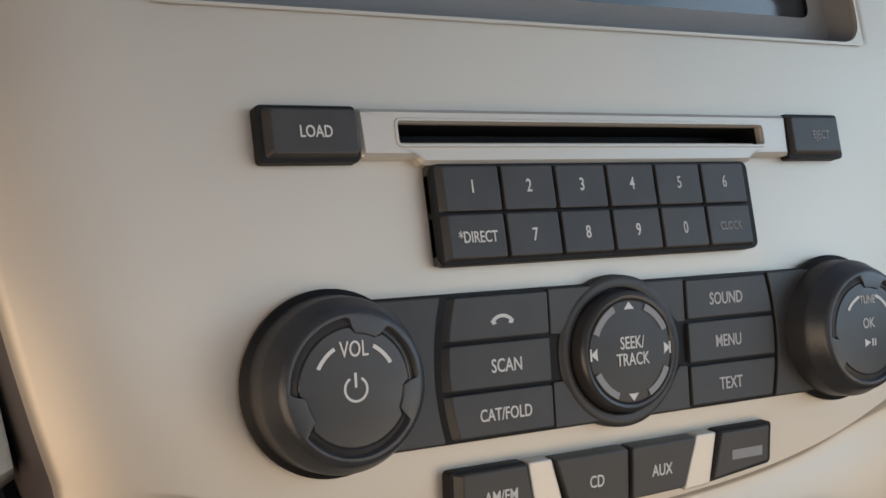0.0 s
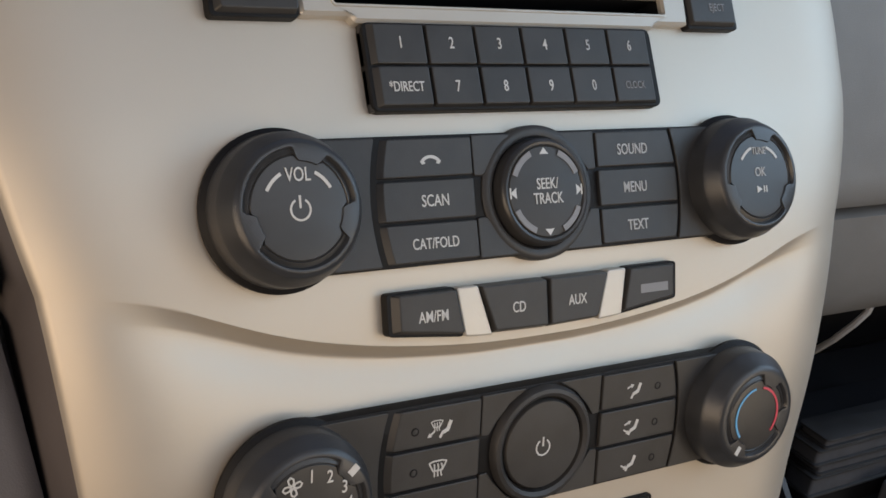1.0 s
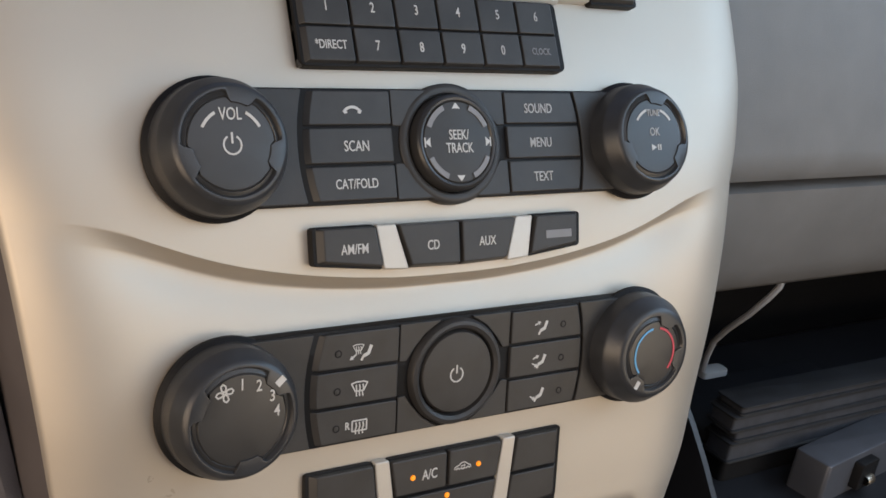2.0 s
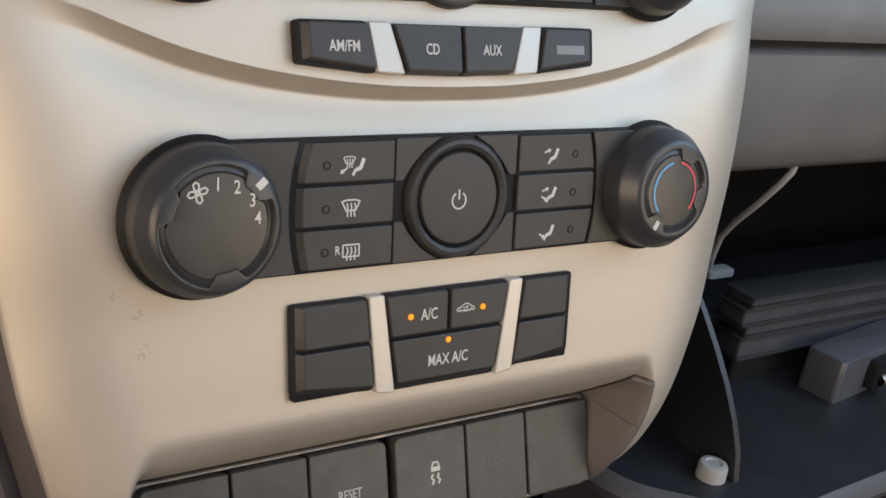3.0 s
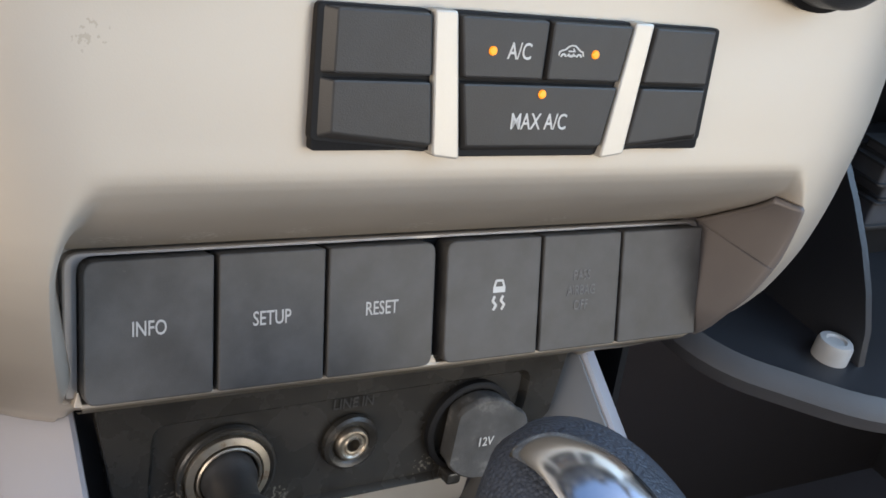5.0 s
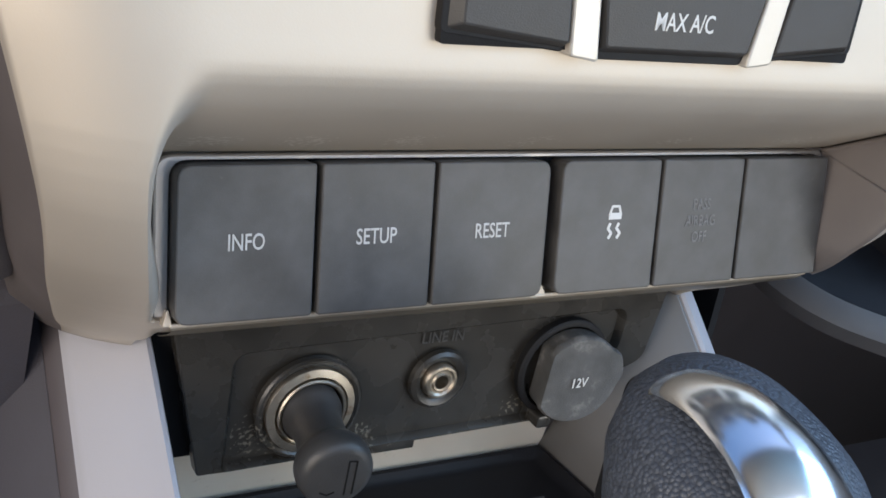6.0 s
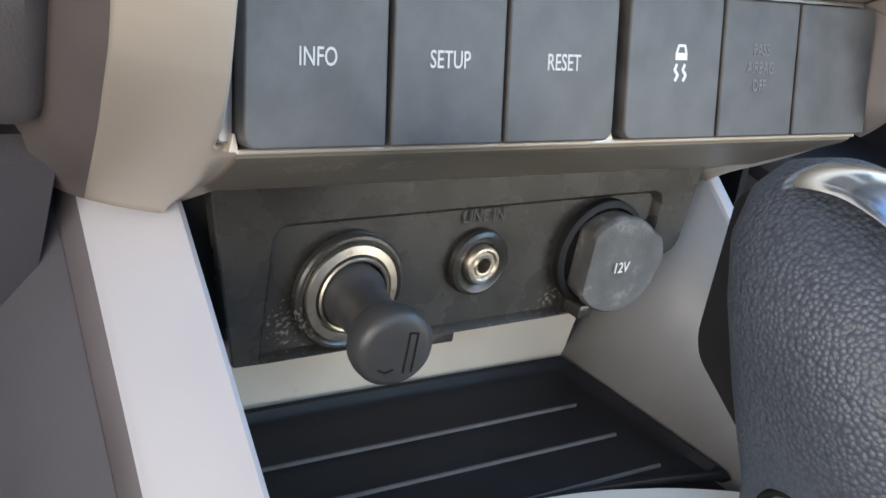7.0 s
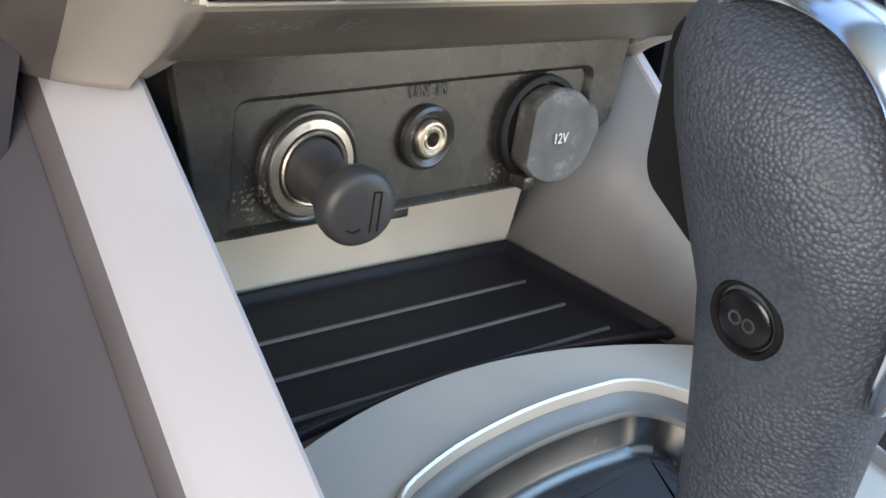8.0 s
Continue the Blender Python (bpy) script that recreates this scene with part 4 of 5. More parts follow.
part("plate", socket_plate(), SOCKET, sock)
# black sheet added behind the plate to stand in for shade in the gap
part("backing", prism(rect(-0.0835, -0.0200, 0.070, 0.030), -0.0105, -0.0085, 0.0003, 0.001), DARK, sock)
legend("LINE IN", 0.0004, 0.0122, -0.0018, 0.0034, sock, LIGHTER, 0.85, "raised_lettering")
LX, LV = -0.0385, -0.0040
part("socket_ring", moved(lathe([(0.0150, -0.0012), (0.0150, 0.0006), (0.0145, 0.0012), (0.0138, 0.0013), (0.0128, 0.0006), (0.0126, -0.001)], 56, None, False), turned(LX, LV)), SOCKET, sock)
part("socket_sleeve", moved(lathe([(0.0128, -0.0010), (0.0127, 0.0012), (0.0124, 0.0018), (0.0104, 0.0023), (0.0102, 0.0021), (0.0101, 0.0008), (0.0098, 0.0008), (0.0097, 0.0026), (0.0093, 0.0030), (0.0088, 0.0028), (0.0085, 0.0018), (0.0084, -0.010)], 56, None, False), turned(LX, LV)), STEEL, sock, "worn nickel sleeve")
part("jack_collar", moved(lathe([(0.0092, -0.0012), (0.0088, 0.0002), (0.0078, 0.0008), (0.0064, 0.0004), (0.0056, -0.0004)], 40, None, False), turned(0.0004, -0.0004)), SOCKET, sock)
part("jack", moved(lathe([(0.0054, -0.0010), (0.0053, 0.0010), (0.0048, 0.0016), (0.0042, 0.0017), (0.0036, 0.0012), (0.0030, 0.0012), (0.0026, 0.0017), (0.0021, 0.0016), (0.0018, -0.006), (0.0001, -0.006)], 40), turned(0.0004, -0.0004)), STEEL, sock, "bright jack socket")
part("latch_tab", prism(rect(-0.0170, -0.0230, -0.0030, -0.0200), -0.003, -0.0012, 0.0003, 0.0004), SOCKET, sock)
cap_hub = new("socket_cap")
cap_hub.parent = sock
cap_hub.matrix_local = turned(0.0425, -0.0008)
part("collar", lathe([(0.0158, -0.0012), (0.0158, 0.0010), (0.0150, 0.0016), (0.0140, 0.0016), (0.0136, 0.0)], 56, None, False), BASE, cap_hub)
part("lid", moved(lathe([(0.0136, 0.0), (0.0137, 0.0044), (0.0142, 0.0050), (0.0142, 0.0067), (0.0136, 0.0075), (0.0090, 0.0078), (0.0004, 0.0079)], 56, lambda r, w, a: min(r, 0.0108 / max(0.01, -math.cos(a))) * (1 + (0.10 * (1 - step(14, 26, abs((math.degrees(a) - 20 + 180) % 360 - 180))) if r > 0.012 and w > 0.0042 else 0))), Matrix.Translation((0.0022, -0.0012, 0)) @ Matrix.Rotation(radians(-3), 4, "Z") @ Matrix.Rotation(radians(-5), 4, "Y")), LID, cap_hub, "scuffed black socket lid")
part("hinge", prism(rect(-0.0090, -0.0170, -0.0040, -0.0130), 0, 0.006, 0.0006, 0.001), SOCKET, cap_hub)
legend("12V", 0.0012, -0.0014, 0.0082, 0.0031, cap_hub, PRINT, 0.85)

# lighter plug
lm = sock.matrix_world @ turned(LX, LV) @ Matrix.Rotation(radians(-8), 4, "Y") @ Matrix.Rotation(radians(4), 4, "X")
lighter = thing("cigarette_lighter", lm, "black plastic cigarette lighter pushed into its nickel socket", "lighter")
part("stem", lathe([(0.0080, -0.008), (0.0082, 0.003), (0.0078, 0.0045), (0.0070, 0.0055), (0.0066, 0.009), (0.0066, 0.0155), (0.0074, 0.0190), (0.0086, 0.0212)], 40, None, False), LIGHTER, lighter)
part("knob", lathe([(0.0074, 0.0195), (0.0088, 0.0206), (0.0096, 0.0224), (0.0098, 0.0245), (0.0095, 0.0268), (0.0086, 0.0282), (0.0070, 0.0288), (0.0003, 0.0290)], 48), LIGHTER, lighter)
part("mark", moved(join(stroke([(0.0022, -0.0052), (0.0022, 0.0050)], 0.0004), stroke([(0.0042, -0.0050), (0.0042, 0.0048)], 0.0004), stroke([(0.0022, 0.0050), (0.0042, 0.0048)], 0.0004), stroke([(-0.0040, -0.0042), (-0.0022, -0.0050), (-0.0004, -0.0042)], 0.0004)), Matrix.Translation((0, 0, 0.0287)) @ Matrix.Diagonal((1, 1, 3, 1))), DARK, lighter, "engraved cigarette mark")

# ---- console bin ----
console = thing("centre_console", Matrix.Identity(4), "light grey moulded centre console with an open bin", "console", kind="structure")
TZ = 0.4436


def slab(points, thick, axis):
    """Sheet through four corners, thickened along axis."""
    a = [Vector(p) for p in points]
    d = Vector(axis).normalized() * thick
    return loft([a, [p + d for p in a]])


# back wall of the bin, right wall, left wall
part("bin_back", slab([(-0.085, 0.0345, TZ - 0.002), (0.0665, 0.0345, TZ - 0.002), (0.0665, 0.0330, 0.525), (-0.085, 0.0330, 0.525)], 0.003, (0, 1, 0)), BACKWALL, console)


def side_wall(s):
    # inner face from the back corner to the front, top edge slopes down towards the viewer
    pts = []
    n = 14
    low, high = [], []
    for i in range(n + 1):
        t = i / n
        y = 0.0345 - 0.150 * t
        x = 0.0655 + 0.0160 * min(1, t / 0.42) + 0.002 * t
        low.append((s * x, y, TZ - 0.004))
        high.append((s * 0.0862, y, max(0.5155 - 0.567 * (0.0214 - y), 0.450)))
    verts = low + high
    k = n + 1
    faces = [(i, i + 1, k + i + 1, k + i) for i in range(n)]
    return verts, faces


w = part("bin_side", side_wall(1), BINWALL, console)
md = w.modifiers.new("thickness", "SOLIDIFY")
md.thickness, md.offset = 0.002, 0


def arm_lines(y, s=-1):
    """Inner and outer top edge of a console arm at depth y: x and z of each."""
    t = (0.034 - y) / 0.150
    if s > 0:
        return (0.0866, 0.5165 - 0.567 * (0.0214 - y)), (0.0965 + 0.003 * t, 0.5125 - 0.60 * (0.0214 - y))
    return (0.0800, 0.5165 - 0.567 * (0.0214 - y)), (0.1000 + 0.003 * t, 0.5123 - 0.62 * (0.0329 - y))


def arm_top(s):
    """Sloping arm between fascia and tunnel: bright flat top with softened edges."""
    rings = []
    for i in range(17):
        y = 0.058 - 0.224 * i / 16
        (xi, zi), (xo, zo) = arm_lines(y, s)
        zi, zo, r = max(zi, 0.448), max(zo, 0.440), 0.0018
        wide = 0.0026
        rings.append([(s * (xi + 0.0005), y, min(zi - 0.02, TZ - 0.002)), (s * xi, y, zi - r), (s * (xi + r * 0.3), y, zi - r * 0.3), (s * (xi + r), y, zi), (s * (xo - wide), y, zo + (zi - zo) * wide / (xo - xi)),
                      (s * (xo - 0.0015), y - 0.0001, zo - 0.0005), (s * (xo - 0.0008), y - 0.0003, zo - 0.0016), (s * (xo - 0.0010), y, zo - 0.0095), (s * (xi + 0.004), y, zo - 0.040)])
    return loft(rings)


def arm_edge(s):
    """Narrow mauve side face under the outer edge of an arm's top."""
    rings = []
    for i in range(17):
        y = 0.058 - 0.224 * i / 16
        (xi, zi), (xo, zo) = arm_lines(y, s)
        zo = max(zo, 0.440)
        rings.append([(s * (xo - 0.0009), y - 0.0003, zo - 0.0015), (s * (xo - 0.0003), y - 0.0005, zo - 0.0021), (s * (xo + 0.0022), y - 0.0008, zo - 0.0072), (s * (xo + 0.0022), y, zo - 0.0095), (s * (xo - 0.0006), y, zo - 0.0095)])
    return loft(rings)


def arm_side(s):
    rings = []
    for i in range(17):
        y = 0.058 - 0.224 * i / 16
        (xi, zi), (xo, zo) = arm_lines(y, s)
        zo = max(zo, 0.440)
        rings.append([(s * (xo + 0.0023), y, zo - 0.0080), (s * (xo + 0.0036), y - 0.001, zo - 0.0096), (s * (xo + 0.0150), y - 0.004, zo - 0.032), (s * (xo + 0.0700), y - 0.004, zo - 0.14), (s * (xo + 0.002), y, zo - 0.18)])
    return loft(rings)


for s in (-1, 1):
    part("console_arm", arm_top(s), PILLAR, console)
    part("arm_edge", arm_edge(s), EDGE, console, "mauve-grey edge of the console arm")
    part("console_flank", arm_side(s), FLANK, console, "dark grey grained flank")

# console top in front of the tray, with the gear gate cut out
def gate_outline(grow=0.0):
    pts = [(-0.056 - grow, -0.057), (-0.030, -0.0480 + grow), (0.005, -0.0430 + grow), (0.042, -0.0450 + grow), (0.056 + grow, -0.060), (0.056 + grow, -0.26 - grow), (-0.054 - grow, -0.26 - grow)]
    return rounded(pts[::-1], [0.01, 0.01, 0.012, 0.02, 0.02, 0.02, 0.012], 6)


def ring_between(outer, inner, z0, z1):
    """Plate between two loops of equal length."""
    return loft([[(*p, z0) for p in outer], [(*p, z1) for p in outer], [(*p, z1) for p in inner], [(*p, z0) for p in inner]], False, False)


inner = gate_outline()
outer = []
for x, y in inner:
    if y > -0.075:
        t = x / 0.056
        outer.append((x * 1.62 if abs(x) > 0.02 else x * 1.6, -0.0215 - 0.0105 * min(1.4, abs(t * 1.5)) ** 2))
    else:
        outer.append((0.092 if x > 0 else -0.092, y if y > -0.22 else y - 0.08))
part("console_top", ring_between(outer, inner, TZ - 0.004, TZ + 0.0030), CONSOLE, console)
gate = thing("gear_gate", Matrix.Identity(4), "bright-rimmed recessed black gear selector gate", "gear gate")
big = inset(inner, -0.0005)
rim = loft([[(*p, TZ + 0.002) for p in big], [(*p, TZ + 0.0058) for p in inset(big, 0.0004)], [(*p, TZ + 0.0064) for p in inset(big, 0.0010)], [(*p, TZ + 0.0060) for p in inset(big, 0.0018)], [(*p, TZ + 0.003) for p in inset(big, 0.0024)], [(*p, TZ - 0.002) for p in inset(big, 0.0030)]], False, False)
part("rim", rim, TRIM, gate, "bright silver rim")
part("inner_ridge", loft([[(*p, TZ + 0.0030) for p in inset(big, 0.0025)], [(*p, TZ + 0.0008) for p in inset(big, 0.0046)], [(*p, TZ + 0.0002) for p in inset(big, 0.0078)], [(*p, TZ - 0.0010) for p in inset(big, 0.0086)], [(*p, TZ - 0.0060) for p in inset(big, 0.0092)]], False, False), CONSOLE_DARK, gate, "dark grey inner ridge")
part("well", loft([[(*p, TZ - 0.0010) for p in inset(big, 0.0089)], [(*p, TZ - 0.0075) for p in inset(big, 0.0120)], [(*p, TZ - 0.0095) for p in inset(big, 0.0140)], [(*p, TZ - 0.0100) for p in inset(big, 0.0160)]], False, True), WELL, gate, "glossy black gate insert")

# rubber mat in the bin
mat_thing = thing("rubber_mat", Matrix.Identity(4), "black ribbed rubber mat lying in the open bin", "mat")


def mat_sheet():
    """Tray-shaped sheet: raised border, sunk middle."""
    nx, ny = 72, 44
    verts, faces = [], []
    for j in range(ny + 1):
        for i in range(nx + 1):
            a, b = i / nx * 2 - 1, j / ny
            front = -0.0230 - 0.0085 * a * a
            y = 0.0340 + (front - 0.0340) * b
            half = 0.0652 + 0.0155 * min(1, b / 0.95)
            x = half * a
            d = min(half - abs(x), 0.0340 - y, y - front)
            h = 0.0026 * (1 - step(0.0022, 0.0050, d)) * step(-0.0006, 0.0012, d)
            verts.append((x, y, TZ + h))
    for j in range(ny):
        for i in range(nx):
            k = j * (nx + 1) + i
            faces.append((k, k + 1, k + nx + 2, k + nx + 1))
    return verts, faces


mb = part("mat_body", mat_sheet(), MAT, mat_thing)
md = mb.modifiers.new("thickness", "SOLIDIFY")
md.thickness, md.offset = 0.003, -1.0
for y, x0, x1 in ((0.0118, -0.058, 0.0545), (-0.0035, -0.062, 0.0580), (-0.0190, -0.066, 0.0625)):
    part("rib", moved(loft([[(x0, -0.0009, -0.001), (x0, 0.0009, -0.001), (x0, 0.0003, 0.0008), (x0, -0.0003, 0.0008)], [(x1, -0.0009, -0.001), (x1, 0.0009, -0.001), (x1, 0.0003, 0.0008), (x1, -0.0003, 0.0008)]]), Matrix.Translation((0, y, TZ))), RIB, mat_thing)

# ---- gear lever ----
lever = thing("gear_lever", Matrix.Identity(4), "leather-wrapped gear lever with a chrome top and side button", "gear lever")


def lever_rings(steps, shape):
    rings = []
    for c, a, b, tip in steps:
        rings.append([(c[0] + a * math.copysign(abs(math.cos(q)) ** shape, math.cos(q)), c[1] + b * math.copysign(abs(math.sin(q)) ** shape, math.sin(q)), c[2] + tip * math.sin(q)) for q in [2 * math.pi * i / 48 for i in range(48)]])
    return rings


steps = [((c, y, z), a, b, t) for z, c, y, a, b, t in (
    (0.430, -0.001, -0.119, 0.0140, 0.0170, 0.0), (0.450, -0.001, -0.116, 0.0145, 0.0175, 0.0), (0.480, -0.001, -0.110, 0.0150, 0.0180, 0.0), (0.500, -0.002, -0.107, 0.0165, 0.0200, 0.0), (0.515, -0.002, -0.105, 0.0185, 0.0230, 0.001),
    (0.530, -0.003, -0.101, 0.0215, 0.0280, 0.002), (0.545, -0.004, -0.097, 0.0245, 0.0315, 0.003), (0.555, -0.004, -0.093, 0.0250, 0.0315, 0.003), (0.563, -0.004, -0.090, 0.0228, 0.0288, 0.003), (0.569, -0.004, -0.088, 0.0185, 0.0240, 0.002),
    (0.5735, -0.004, -0.087, 0.0120, 0.0165, 0.001), (0.5755, -0.004, -0.087, 0.0040, 0.0060, 0.0))]
part("leather_grip", loft(lever_rings(steps, 0.9)), LEATHER, lever, "grained black leather grip")


def chrome_band():
    """Ribbon over the top of the grip and down its rear."""
    knots = [(-0.0705, 0.5700, 0.0078, -0.0108), (-0.0718, 0.5716, 0.0088, -0.0108), (-0.0755, 0.5744, 0.0096, -0.0108), (-0.0850, 0.5772, 0.0102, -0.0104), (-0.0980, 0.5766, 0.0112, -0.0100), (-0.1100, 0.5708, 0.0122, -0.0094), (-0.1200, 0.5598, 0.0128, -0.0086),
             (-0.1266, 0.5450, 0.0118, -0.0076), (-0.1294, 0.5320, 0.0104, -0.0076), (-0.1290, 0.5190, 0.0080, -0.0076), (-0.1268, 0.5110, 0.0036, -0.0076)]
    line = []
    for i in range(len(knots) - 1):
        p0, p1, p2, p3 = (np.array(knots[min(len(knots) - 1, max(0, i + k))]) for k in (-1, 0, 1, 2))
        for t in (0, 0.25, 0.5, 0.75):
            line.append(0.5 * (2 * p1 + (p2 - p0) * t + (2 * p0 - 5 * p1 + 4 * p2 - p3) * t * t + (3 * p1 - p0 - 3 * p2 + p3) * t ** 3))
    rings = []
    for i, (y, z, wide, x) in enumerate(line):
        a, b = line[max(0, i - 1)], line[min(len(line) - 1, i + 1)]
        d = Vector((0, b[0] - a[0], b[1] - a[1])).normalized()
        n = Vector((0, d.z, -d.y))
        n = -n if n.dot(Vector((0, y + 0.093, z - 0.535))) < 0 else n
        c = Vector((x, y, z))
        rings.append([c + Vector((1, 0, 0)) * wide * math.cos(q) + n * (0.0018 * math.sin(q) - 0.0026 * math.cos(q) ** 2 * (wide / 0.012)) for q in [2 * math.pi * k / 24 for k in range(24)]])
    return loft(rings)


part("chrome_band", chrome_band(), CHROME, lever, "polished chrome band", 60)
at_button = pose(-0.0213, -0.1030, 0.5200, 0, -99, 0)
part("button_collar", moved(lathe([(0.0082, -0.006), (0.0082, 0.0006), (0.0077, 0.0013), (0.0070, 0.0013), (0.0066, 0.0006), (0.0065, -0.003)], 48, None, False), at_button), DARK, lever, "black recessed collar")
push = part("button", moved(lathe([(0.0062, -0.004), (0.0062, 0.0008), (0.0058, 0.0014), (0.0050, 0.0017), (0.0003, 0.0018)], 48), at_button), WELL, lever, "round black push button")
part("button_mark", moved(join(arc_band(0.0010, 0.0015, 0, 360, 0), moved(arc_band(0.0010, 0.0015, 0, 360, 0), Matrix.Translation((0.0, 0.0032, 0)))), at_button @ Matrix.Translation((0, -0.0016, 0.0018))), GREY, push)
part("trigger", moved(prism([(-0.092, 0.5240), (-0.0790, 0.5200), (-0.0640, 0.5270), (-0.0615, 0.5310), (-0.0575, 0.5590), (-0.0600, 0.5635), (-0.0690, 0.5655), (-0.088, 0.5660)], -0.0060, 0.009, 0.0012, 0.002), Matrix(((0, 0, 1, 0), (1, 0, 0, 0), (0, 1, 0, 0), (0, 0, 0, 1))) @ Matrix.Translation((0, 0, -0.003))), BASE, lever, "black plastic release trigger")

# ---- dashboard beside the fascia ----
dash = thing("passenger_dashboard", Matrix.Identity(4), "grey grained plastic passenger dashboard above the glove box", "dashboard", kind="structure")


def sweep_x(profile, x0, x1, n=2):
    verts, faces, k = [], [], len(profile)
    for i in range(n):
        x = x0 + (x1 - x0) * i / (n - 1)
        verts += [(x, y, z) for y, z in profile]
    for i in range(n - 1):
        for j in range(k):
            q = (j + 1) % k
            faces.append((i * k + j, i * k + q, (i + 1) * k + q, (i + 1) * k + j))
    faces += [tuple(range(k)), tuple(range((n - 1) * k, n * k))]
    return verts, faces


part("upper_panel", sweep_x([(0.20, 0.98), (0.17, 0.97), (0.122, 0.90), (0.080, 0.80), (0.0535, 0.725), (0.0525, 0.716), (0.056, 0.7095), (0.20, 0.7095)], 0.149, 0.74), DASH, dash)
part("lower_panel", sweep_x([(0.20, 0.7040), (0.066, 0.7040), (0.0605, 0.7015), (0.0610, 0.690), (0.069, 0.655), (0.077, 0.640), (0.085, 0.634), (0.20, 0.634)], 0.149, 0.74), DASH, dash)
glove = thing("glove_box", Matrix.Identity(4), "open black glove compartment with a hinged bin", "glove box")
part("cavity", join(slab([(0.12, 0.26, 0.44), (0.74, 0.26, 0.44), (0.74, 0.26, 0.66), (0.12, 0.26, 0.66)], 0.004, (0, 1, 0)), slab([(0.12, 0.02, 0.44), (0.12, 0.26, 0.44), (0.12, 0.26, 0.66), (0.12, 0.06, 0.66)], 0.003, (-1, 0, 0)),
                    slab([(0.735, 0.02, 0.44), (0.735, 0.26, 0.44), (0.735, 0.26, 0.66), (0.735, 0.06, 0.66)], 0.003, (1, 0, 0))), DARK, glove)
BZ = 0.510
floor_pts = rounded([(0.150, 0.13), (0.150, 0.02), (0.205, -0.030), (0.36, -0.022), (0.70, 0.0), (0.70, 0.22), (0.150, 0.22)], [0.004, 0.02, 0.03, 0.1, 0.03, 0.003, 0.003], 8)
part("bin_floor", loft([[(x, y, BZ - 0.014) for x, y in inset(floor_pts, 0.004)], [(x, y, BZ - 0.009) for x, y in floor_pts], [(x, y, BZ - 0.003) for x, y in floor_pts], [(x, y, BZ) for x, y in inset(floor_pts, 0.003)]]), BINFLOOR, glove)
part("bin_edge", loft([[(x, y, BZ - 0.012) for x, y in inset(floor_pts, -0.001)], [(x, y, BZ - 0.006) for x, y in inset(floor_pts, -0.0035)], [(x, y, BZ - 0.0015) for x, y in inset(floor_pts, -0.001)], [(x, y, BZ + 0.0006) for x, y in inset(floor_pts, 0.003)]], False, False), BINLIP, glove, "grey rounded bin lip")


def bin_side():
    rings = []
    for i in range(9):
        t = i / 8
        z = BZ + 0.105 * t
        y = 0.0 + 0.10 * t ** 1.5
        rings.append([(0.208 + 0.010 * t, y, z), (0.2115 + 0.010 * t, y, z), (0.2115 + 0.010 * t, y + 0.11 - 0.09 * t, z), (0.208 + 0.010 * t, y + 0.11 - 0.09 * t, z)])
    return loft(rings)


part("bin_side", bin_side(), BINFLOOR, glove)
stop = thing("rubber_stop", Matrix.Translation((0.200, 0.008, BZ - 0.0004)), "pale grey plastic bump stop on the open bin", "bump stop")
part("stop_body", lathe([(0.0072, 0.0), (0.0071, 0.0066), (0.0064, 0.0082), (0.0042, 0.0085), (0.0034, 0.0076), (0.0003, 0.0076)], 32), WHITE, stop)


def booklet(x, y, z, sx, sy, sz, turn, n):
    m = pose(x, y, z, 0, 0, turn)
    b = thing("booklet", m, "worn grey booklet lying in the glove box", "booklet", "booklets in the glove box")
    part("page_block", prism(rect(-sx / 2 + 0.002, -sy / 2 + 0.002, sx / 2 - 0.002, sy / 2 - 0.002), 0.0012, sz - 0.0012, 0.0004, 0.002), PAPER, b)
    part("cover", join(prism(rect(-sx / 2, -sy / 2, sx / 2, sy / 2), 0, 0.0012, 0.0003, 0.003), prism(rect(-sx / 2, -sy / 2, sx / 2, sy / 2), sz - 0.0012, sz, 0.0003, 0.003)), COVER, b, "dark cover")
    return b


holder = thing("dark_case", pose(0.36, 0.105, BZ - 0.0002), "dark case under the booklets in the glove box", "case")
part("case_lid", prism(rect(-0.076, -0.031, 0.091, 0.051), 0.0135, 0.0182, 0.0008, 0.004), BINFLOOR, holder)
part("case_body", prism(rect(-0.075, -0.030, 0.09, 0.05), 0, 0.014, 0.001, 0.004), DARK, holder)
for i, (h, tw, dx) in enumerate(((0.013, 1, 0), (0.008, -0.6, 0.004), (0.010, 0.8, -0.003), (0.006, 0.2, 0.002))):
    booklet(0.360 + dx, 0.080, BZ + 0.0178 + sum((0.013, 0.008, 0.010, 0.006)[:i]), 0.165, 0.022, h, tw * 0.5, i)
brk = thing("latch_bracket", pose(0.345, 0.05, BZ - 0.0002, 0, 0, 8), "grey metal latch bracket with a black catch", "bracket")
part("bracket_plate", prism(rect(-0.018, -0.012, 0.10, 0.012), 0, 0.026, 0.0015, 0.003), METAL, brk)
part("catch", moved(prism(rect(-0.010, -0.008, 0.010, 0.010), 0, 0.006, 0.001, 0.002), pose(0.022, -0.012, 0.012, 90, 0, 0)), BASE, brk)
part("roller", moved(lathe([(0.0030, -0.004), (0.0034, -0.003), (0.0034, 0.003), (0.0030, 0.004), (0.0003, 0.0042)], 20), pose(0.022, -0.0185, 0.010, 0, 90, 0)), STEEL, brk, "bright roller")
wire = thing("wire", Matrix.Identity(4), "thin pale wire hanging from the dash", "wire")
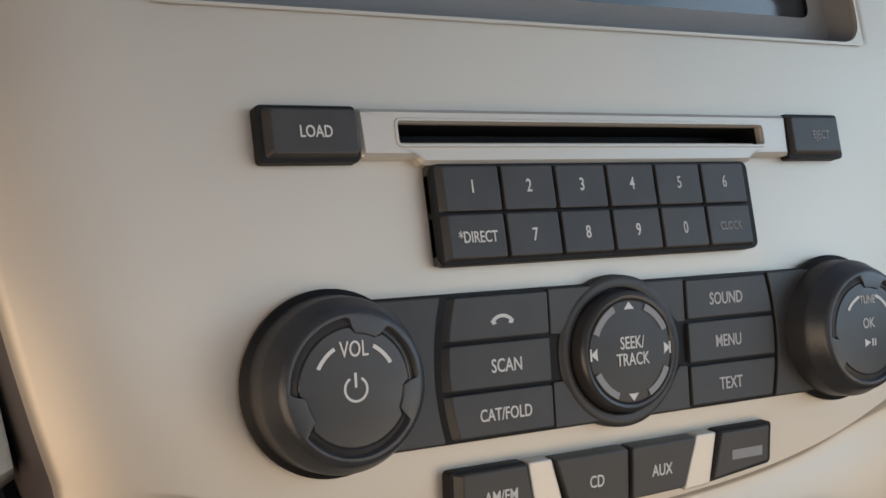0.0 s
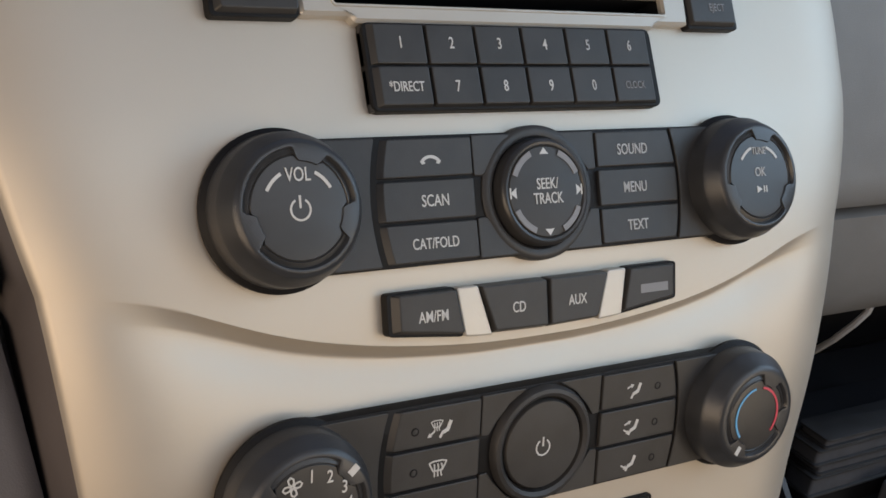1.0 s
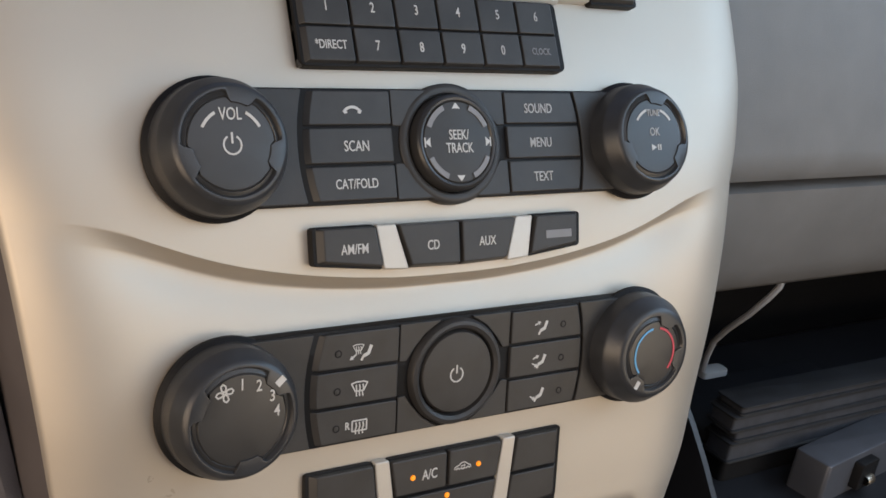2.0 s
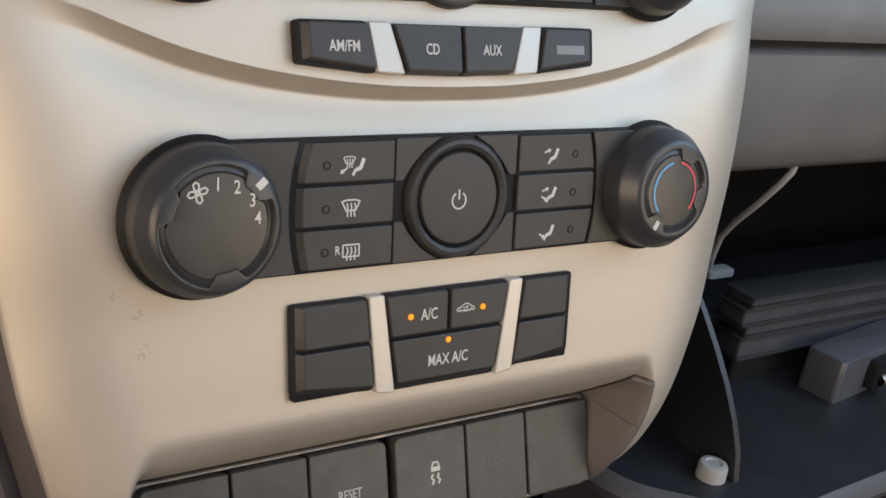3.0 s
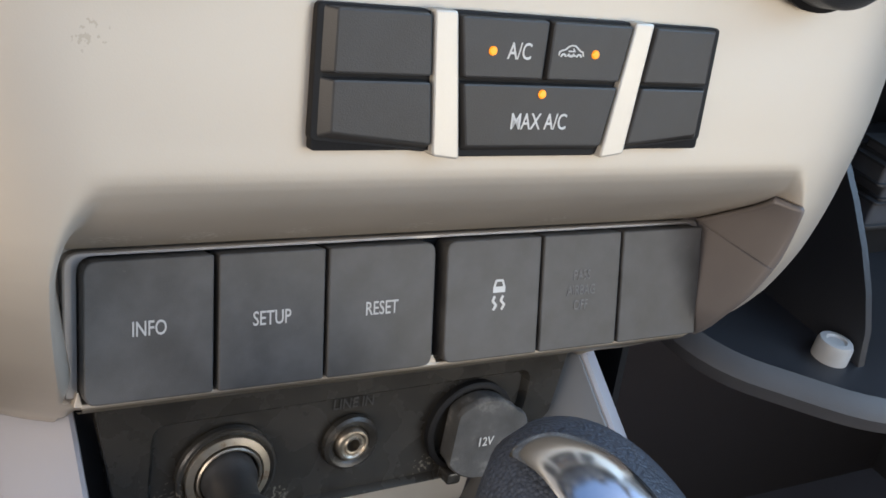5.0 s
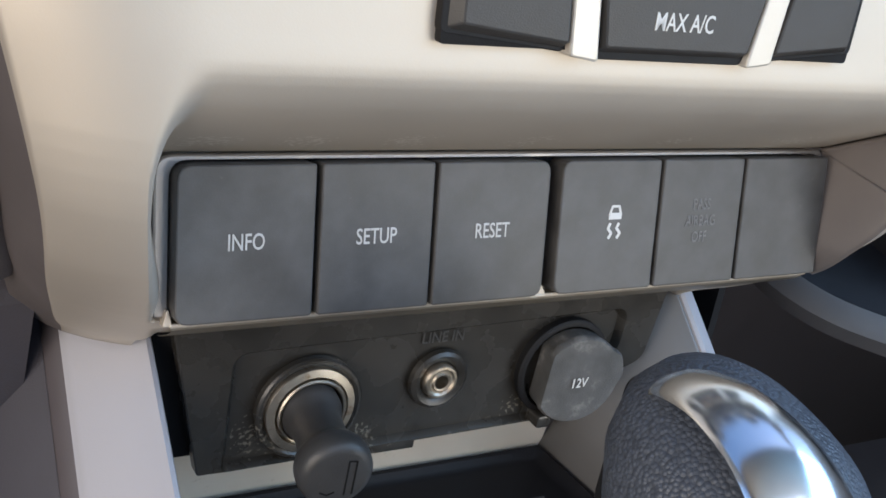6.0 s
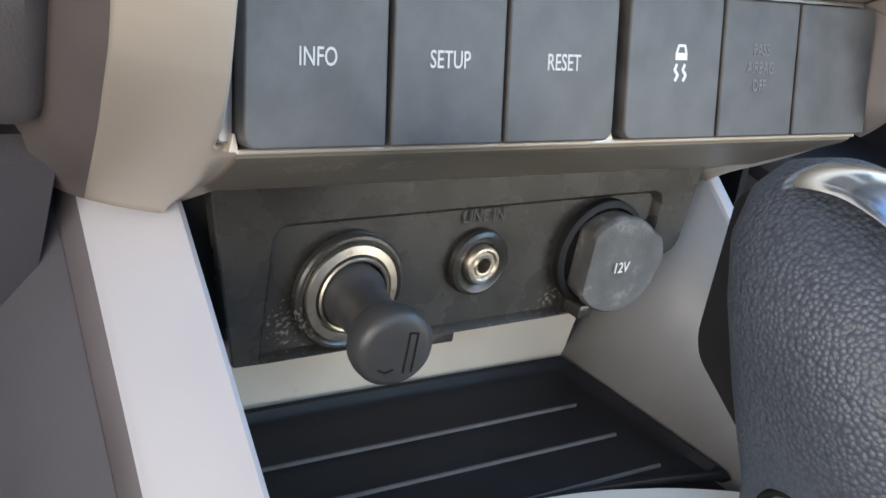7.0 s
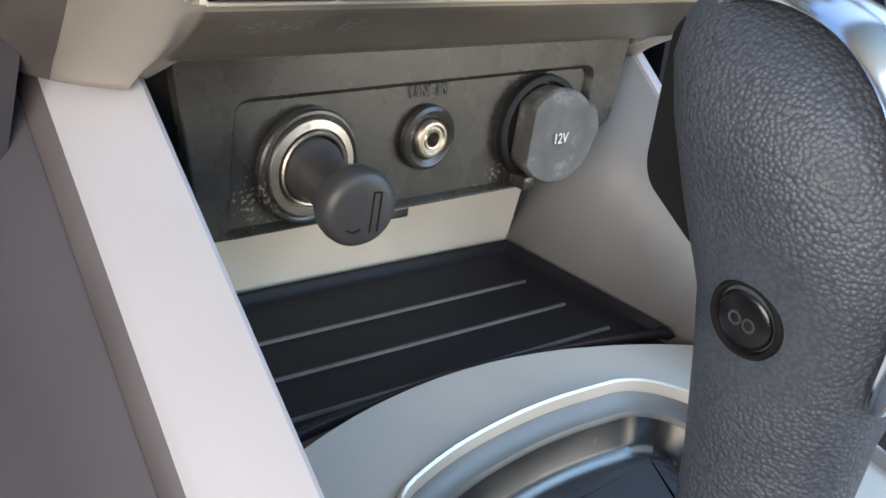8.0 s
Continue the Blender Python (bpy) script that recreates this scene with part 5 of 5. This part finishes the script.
part("strand", tube([(0.303, 0.086, 0.636), (0.302, 0.086, 0.631), (0.299, 0.089, 0.623), (0.2965, 0.097, 0.609), (0.299, 0.111, 0.592), (0.304, 0.122, 0.578), (0.309, 0.128, 0.564), (0.312, 0.131, 0.552)], 0.0020), WHITE, wire)
part("plug", moved(prism(rect(-0.010, -0.005, 0.012, 0.005), 0, 0.0045, 0.001, 0.003), pose(0.325, 0.135, 0.545)), WHITE, wire)

# left of the fascia
knee = thing("driver_dashboard", Matrix.Identity(4), "dark grey grained plastic dash beside the driver's knee", "dashboard", kind="structure")


def knee_sheet(z0, z1, gap, dent, far):
    """Panel that starts just behind the fascia's edge and runs out to the door."""
    verts, faces, nz, cols = [], [], 40, (0.0, 0.004, 0.012, 0.05, 0.2, 0.6)
    for j in range(nz + 1):
        z = z0 + (z1 - z0) * j / nz
        x0 = smooth_table(HALF, z) + gap
        y0 = smooth_table(PROFILE, z) + smooth_table(BACK, z)
        lip = 0.012 * (1 - step(0.0, 0.010, z - z0))
        verts.append((-x0, y0 + 0.05, z))
        for c in cols:
            verts.append((-x0 - c, y0 + dent + lip + far * c + (0.003 if c == 0 else 0), z))
    k = len(cols) + 1
    for j in range(nz):
        for i in range(k - 1):
            faces.append((j * k + i, j * k + i + 1, (j + 1) * k + i + 1, (j + 1) * k + i))
    return verts, faces


kp = part("knee_panel", knee_sheet(0.5310, 0.7150, 0.0056, 0.0130, 0.10), DARKSIDE, knee)
md = kp.modifiers.new("thickness", "SOLIDIFY")
md.thickness, md.offset = 0.003, 0
part("lower_panel", sweep_x([(0.20, 0.5295), (0.032, 0.5295), (0.028, 0.525), (0.032, 0.500), (0.040, 0.45), (0.20, 0.42)], -0.74, -0.1065), FLANK, knee)
up = part("upper_panel", knee_sheet(0.7215, 0.8990, 0.0026, 0.0040, 0.03), UPPER, knee, "light grey grained panel")
md = up.modifiers.new("thickness", "SOLIDIFY")
md.thickness, md.offset = 0.003, 0
part("top_panel", sweep_x([(0.20, 0.98), (0.14, 0.97), (0.116, 0.90), (0.20, 0.895)], -0.74, -0.160), DASH, knee)

# ---- cabin shell ----
cab = thing("cabin_shell", Matrix.Identity(4), "plain grey car cabin lining", "car interior", kind="structure")


def wall_with_window(a, b, c, d, wa, wb, wc, wd):
    """Flat wall a b c d with a window wa wb wc wd."""
    return [a, b, c, d, wa, wb, wc, wd], [(0, 1, 5, 4), (1, 2, 6, 5), (2, 3, 7, 6), (3, 0, 4, 7)]


def lining(name, geo, mat=None):
    ob = part(name, geo, mat or LINER, cab)
    md = ob.modifiers.new("thickness", "SOLIDIFY")
    md.thickness, md.offset = 0.02, 0


# side walls: driver-side and opposite rear openings are assumed, cut for the added lamps; the front passenger door has
# its window
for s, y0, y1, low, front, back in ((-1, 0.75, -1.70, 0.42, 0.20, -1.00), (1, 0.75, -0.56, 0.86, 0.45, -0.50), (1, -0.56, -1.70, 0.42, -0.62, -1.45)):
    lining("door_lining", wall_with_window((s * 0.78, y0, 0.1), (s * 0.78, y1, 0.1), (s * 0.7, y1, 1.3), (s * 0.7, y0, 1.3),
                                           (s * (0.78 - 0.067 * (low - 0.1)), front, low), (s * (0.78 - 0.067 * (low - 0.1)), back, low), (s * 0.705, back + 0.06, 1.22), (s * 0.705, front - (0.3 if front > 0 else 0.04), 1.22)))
lining("rear_lining", wall_with_window((-0.78, -1.7, 0.1), (0.78, -1.7, 0.1), (0.7, -1.7, 1.3), (-0.7, -1.7, 1.3), (-0.6, -1.7, 0.9), (0.6, -1.7, 0.9), (0.55, -1.7, 1.25), (-0.55, -1.7, 1.25)))
# roof opening is invented, cut to hold the added overhead lamp
lining("roof_lining", wall_with_window((-0.72, -1.7, 1.3), (0.72, -1.7, 1.3), (0.72, 0.02, 1.3), (-0.72, 0.02, 1.3), (-0.42, -0.95, 1.3), (0.42, -0.95, 1.3), (0.42, -0.42, 1.3), (-0.42, -0.42, 1.3)), HEADLINER)
lining("bulkhead", ([(-0.78, 0.28, 0.1), (0.78, 0.28, 0.1), (0.78, 0.28, 0.97), (-0.78, 0.28, 0.97)], [(0, 1, 2, 3)]), DARKSIDE)
lining("dash_top", ([(-0.76, 0.19, 0.97), (0.76, 0.19, 0.97), (0.76, 0.75, 0.95), (-0.76, 0.75, 0.95)], [(0, 1, 2, 3)]))
tagged(new("floor", mesh_of("floor", [(-0.8, -1.75, 0.12), (0.8, -1.75, 0.12), (0.8, 0.3, 0.12), (-0.8, 0.3, 0.12), (-0.8, -1.75, 0.09), (0.8, -1.75, 0.09), (0.8, 0.3, 0.09), (-0.8, 0.3, 0.09)], [(0, 1, 2, 3), (4, 5, 6, 7), (0, 1, 5, 4), (1, 2, 6, 5), (2, 3, 7, 6), (3, 0, 4, 7)], DARKSIDE, False)), "dark carpeted car floor", "floor", kind="structure")
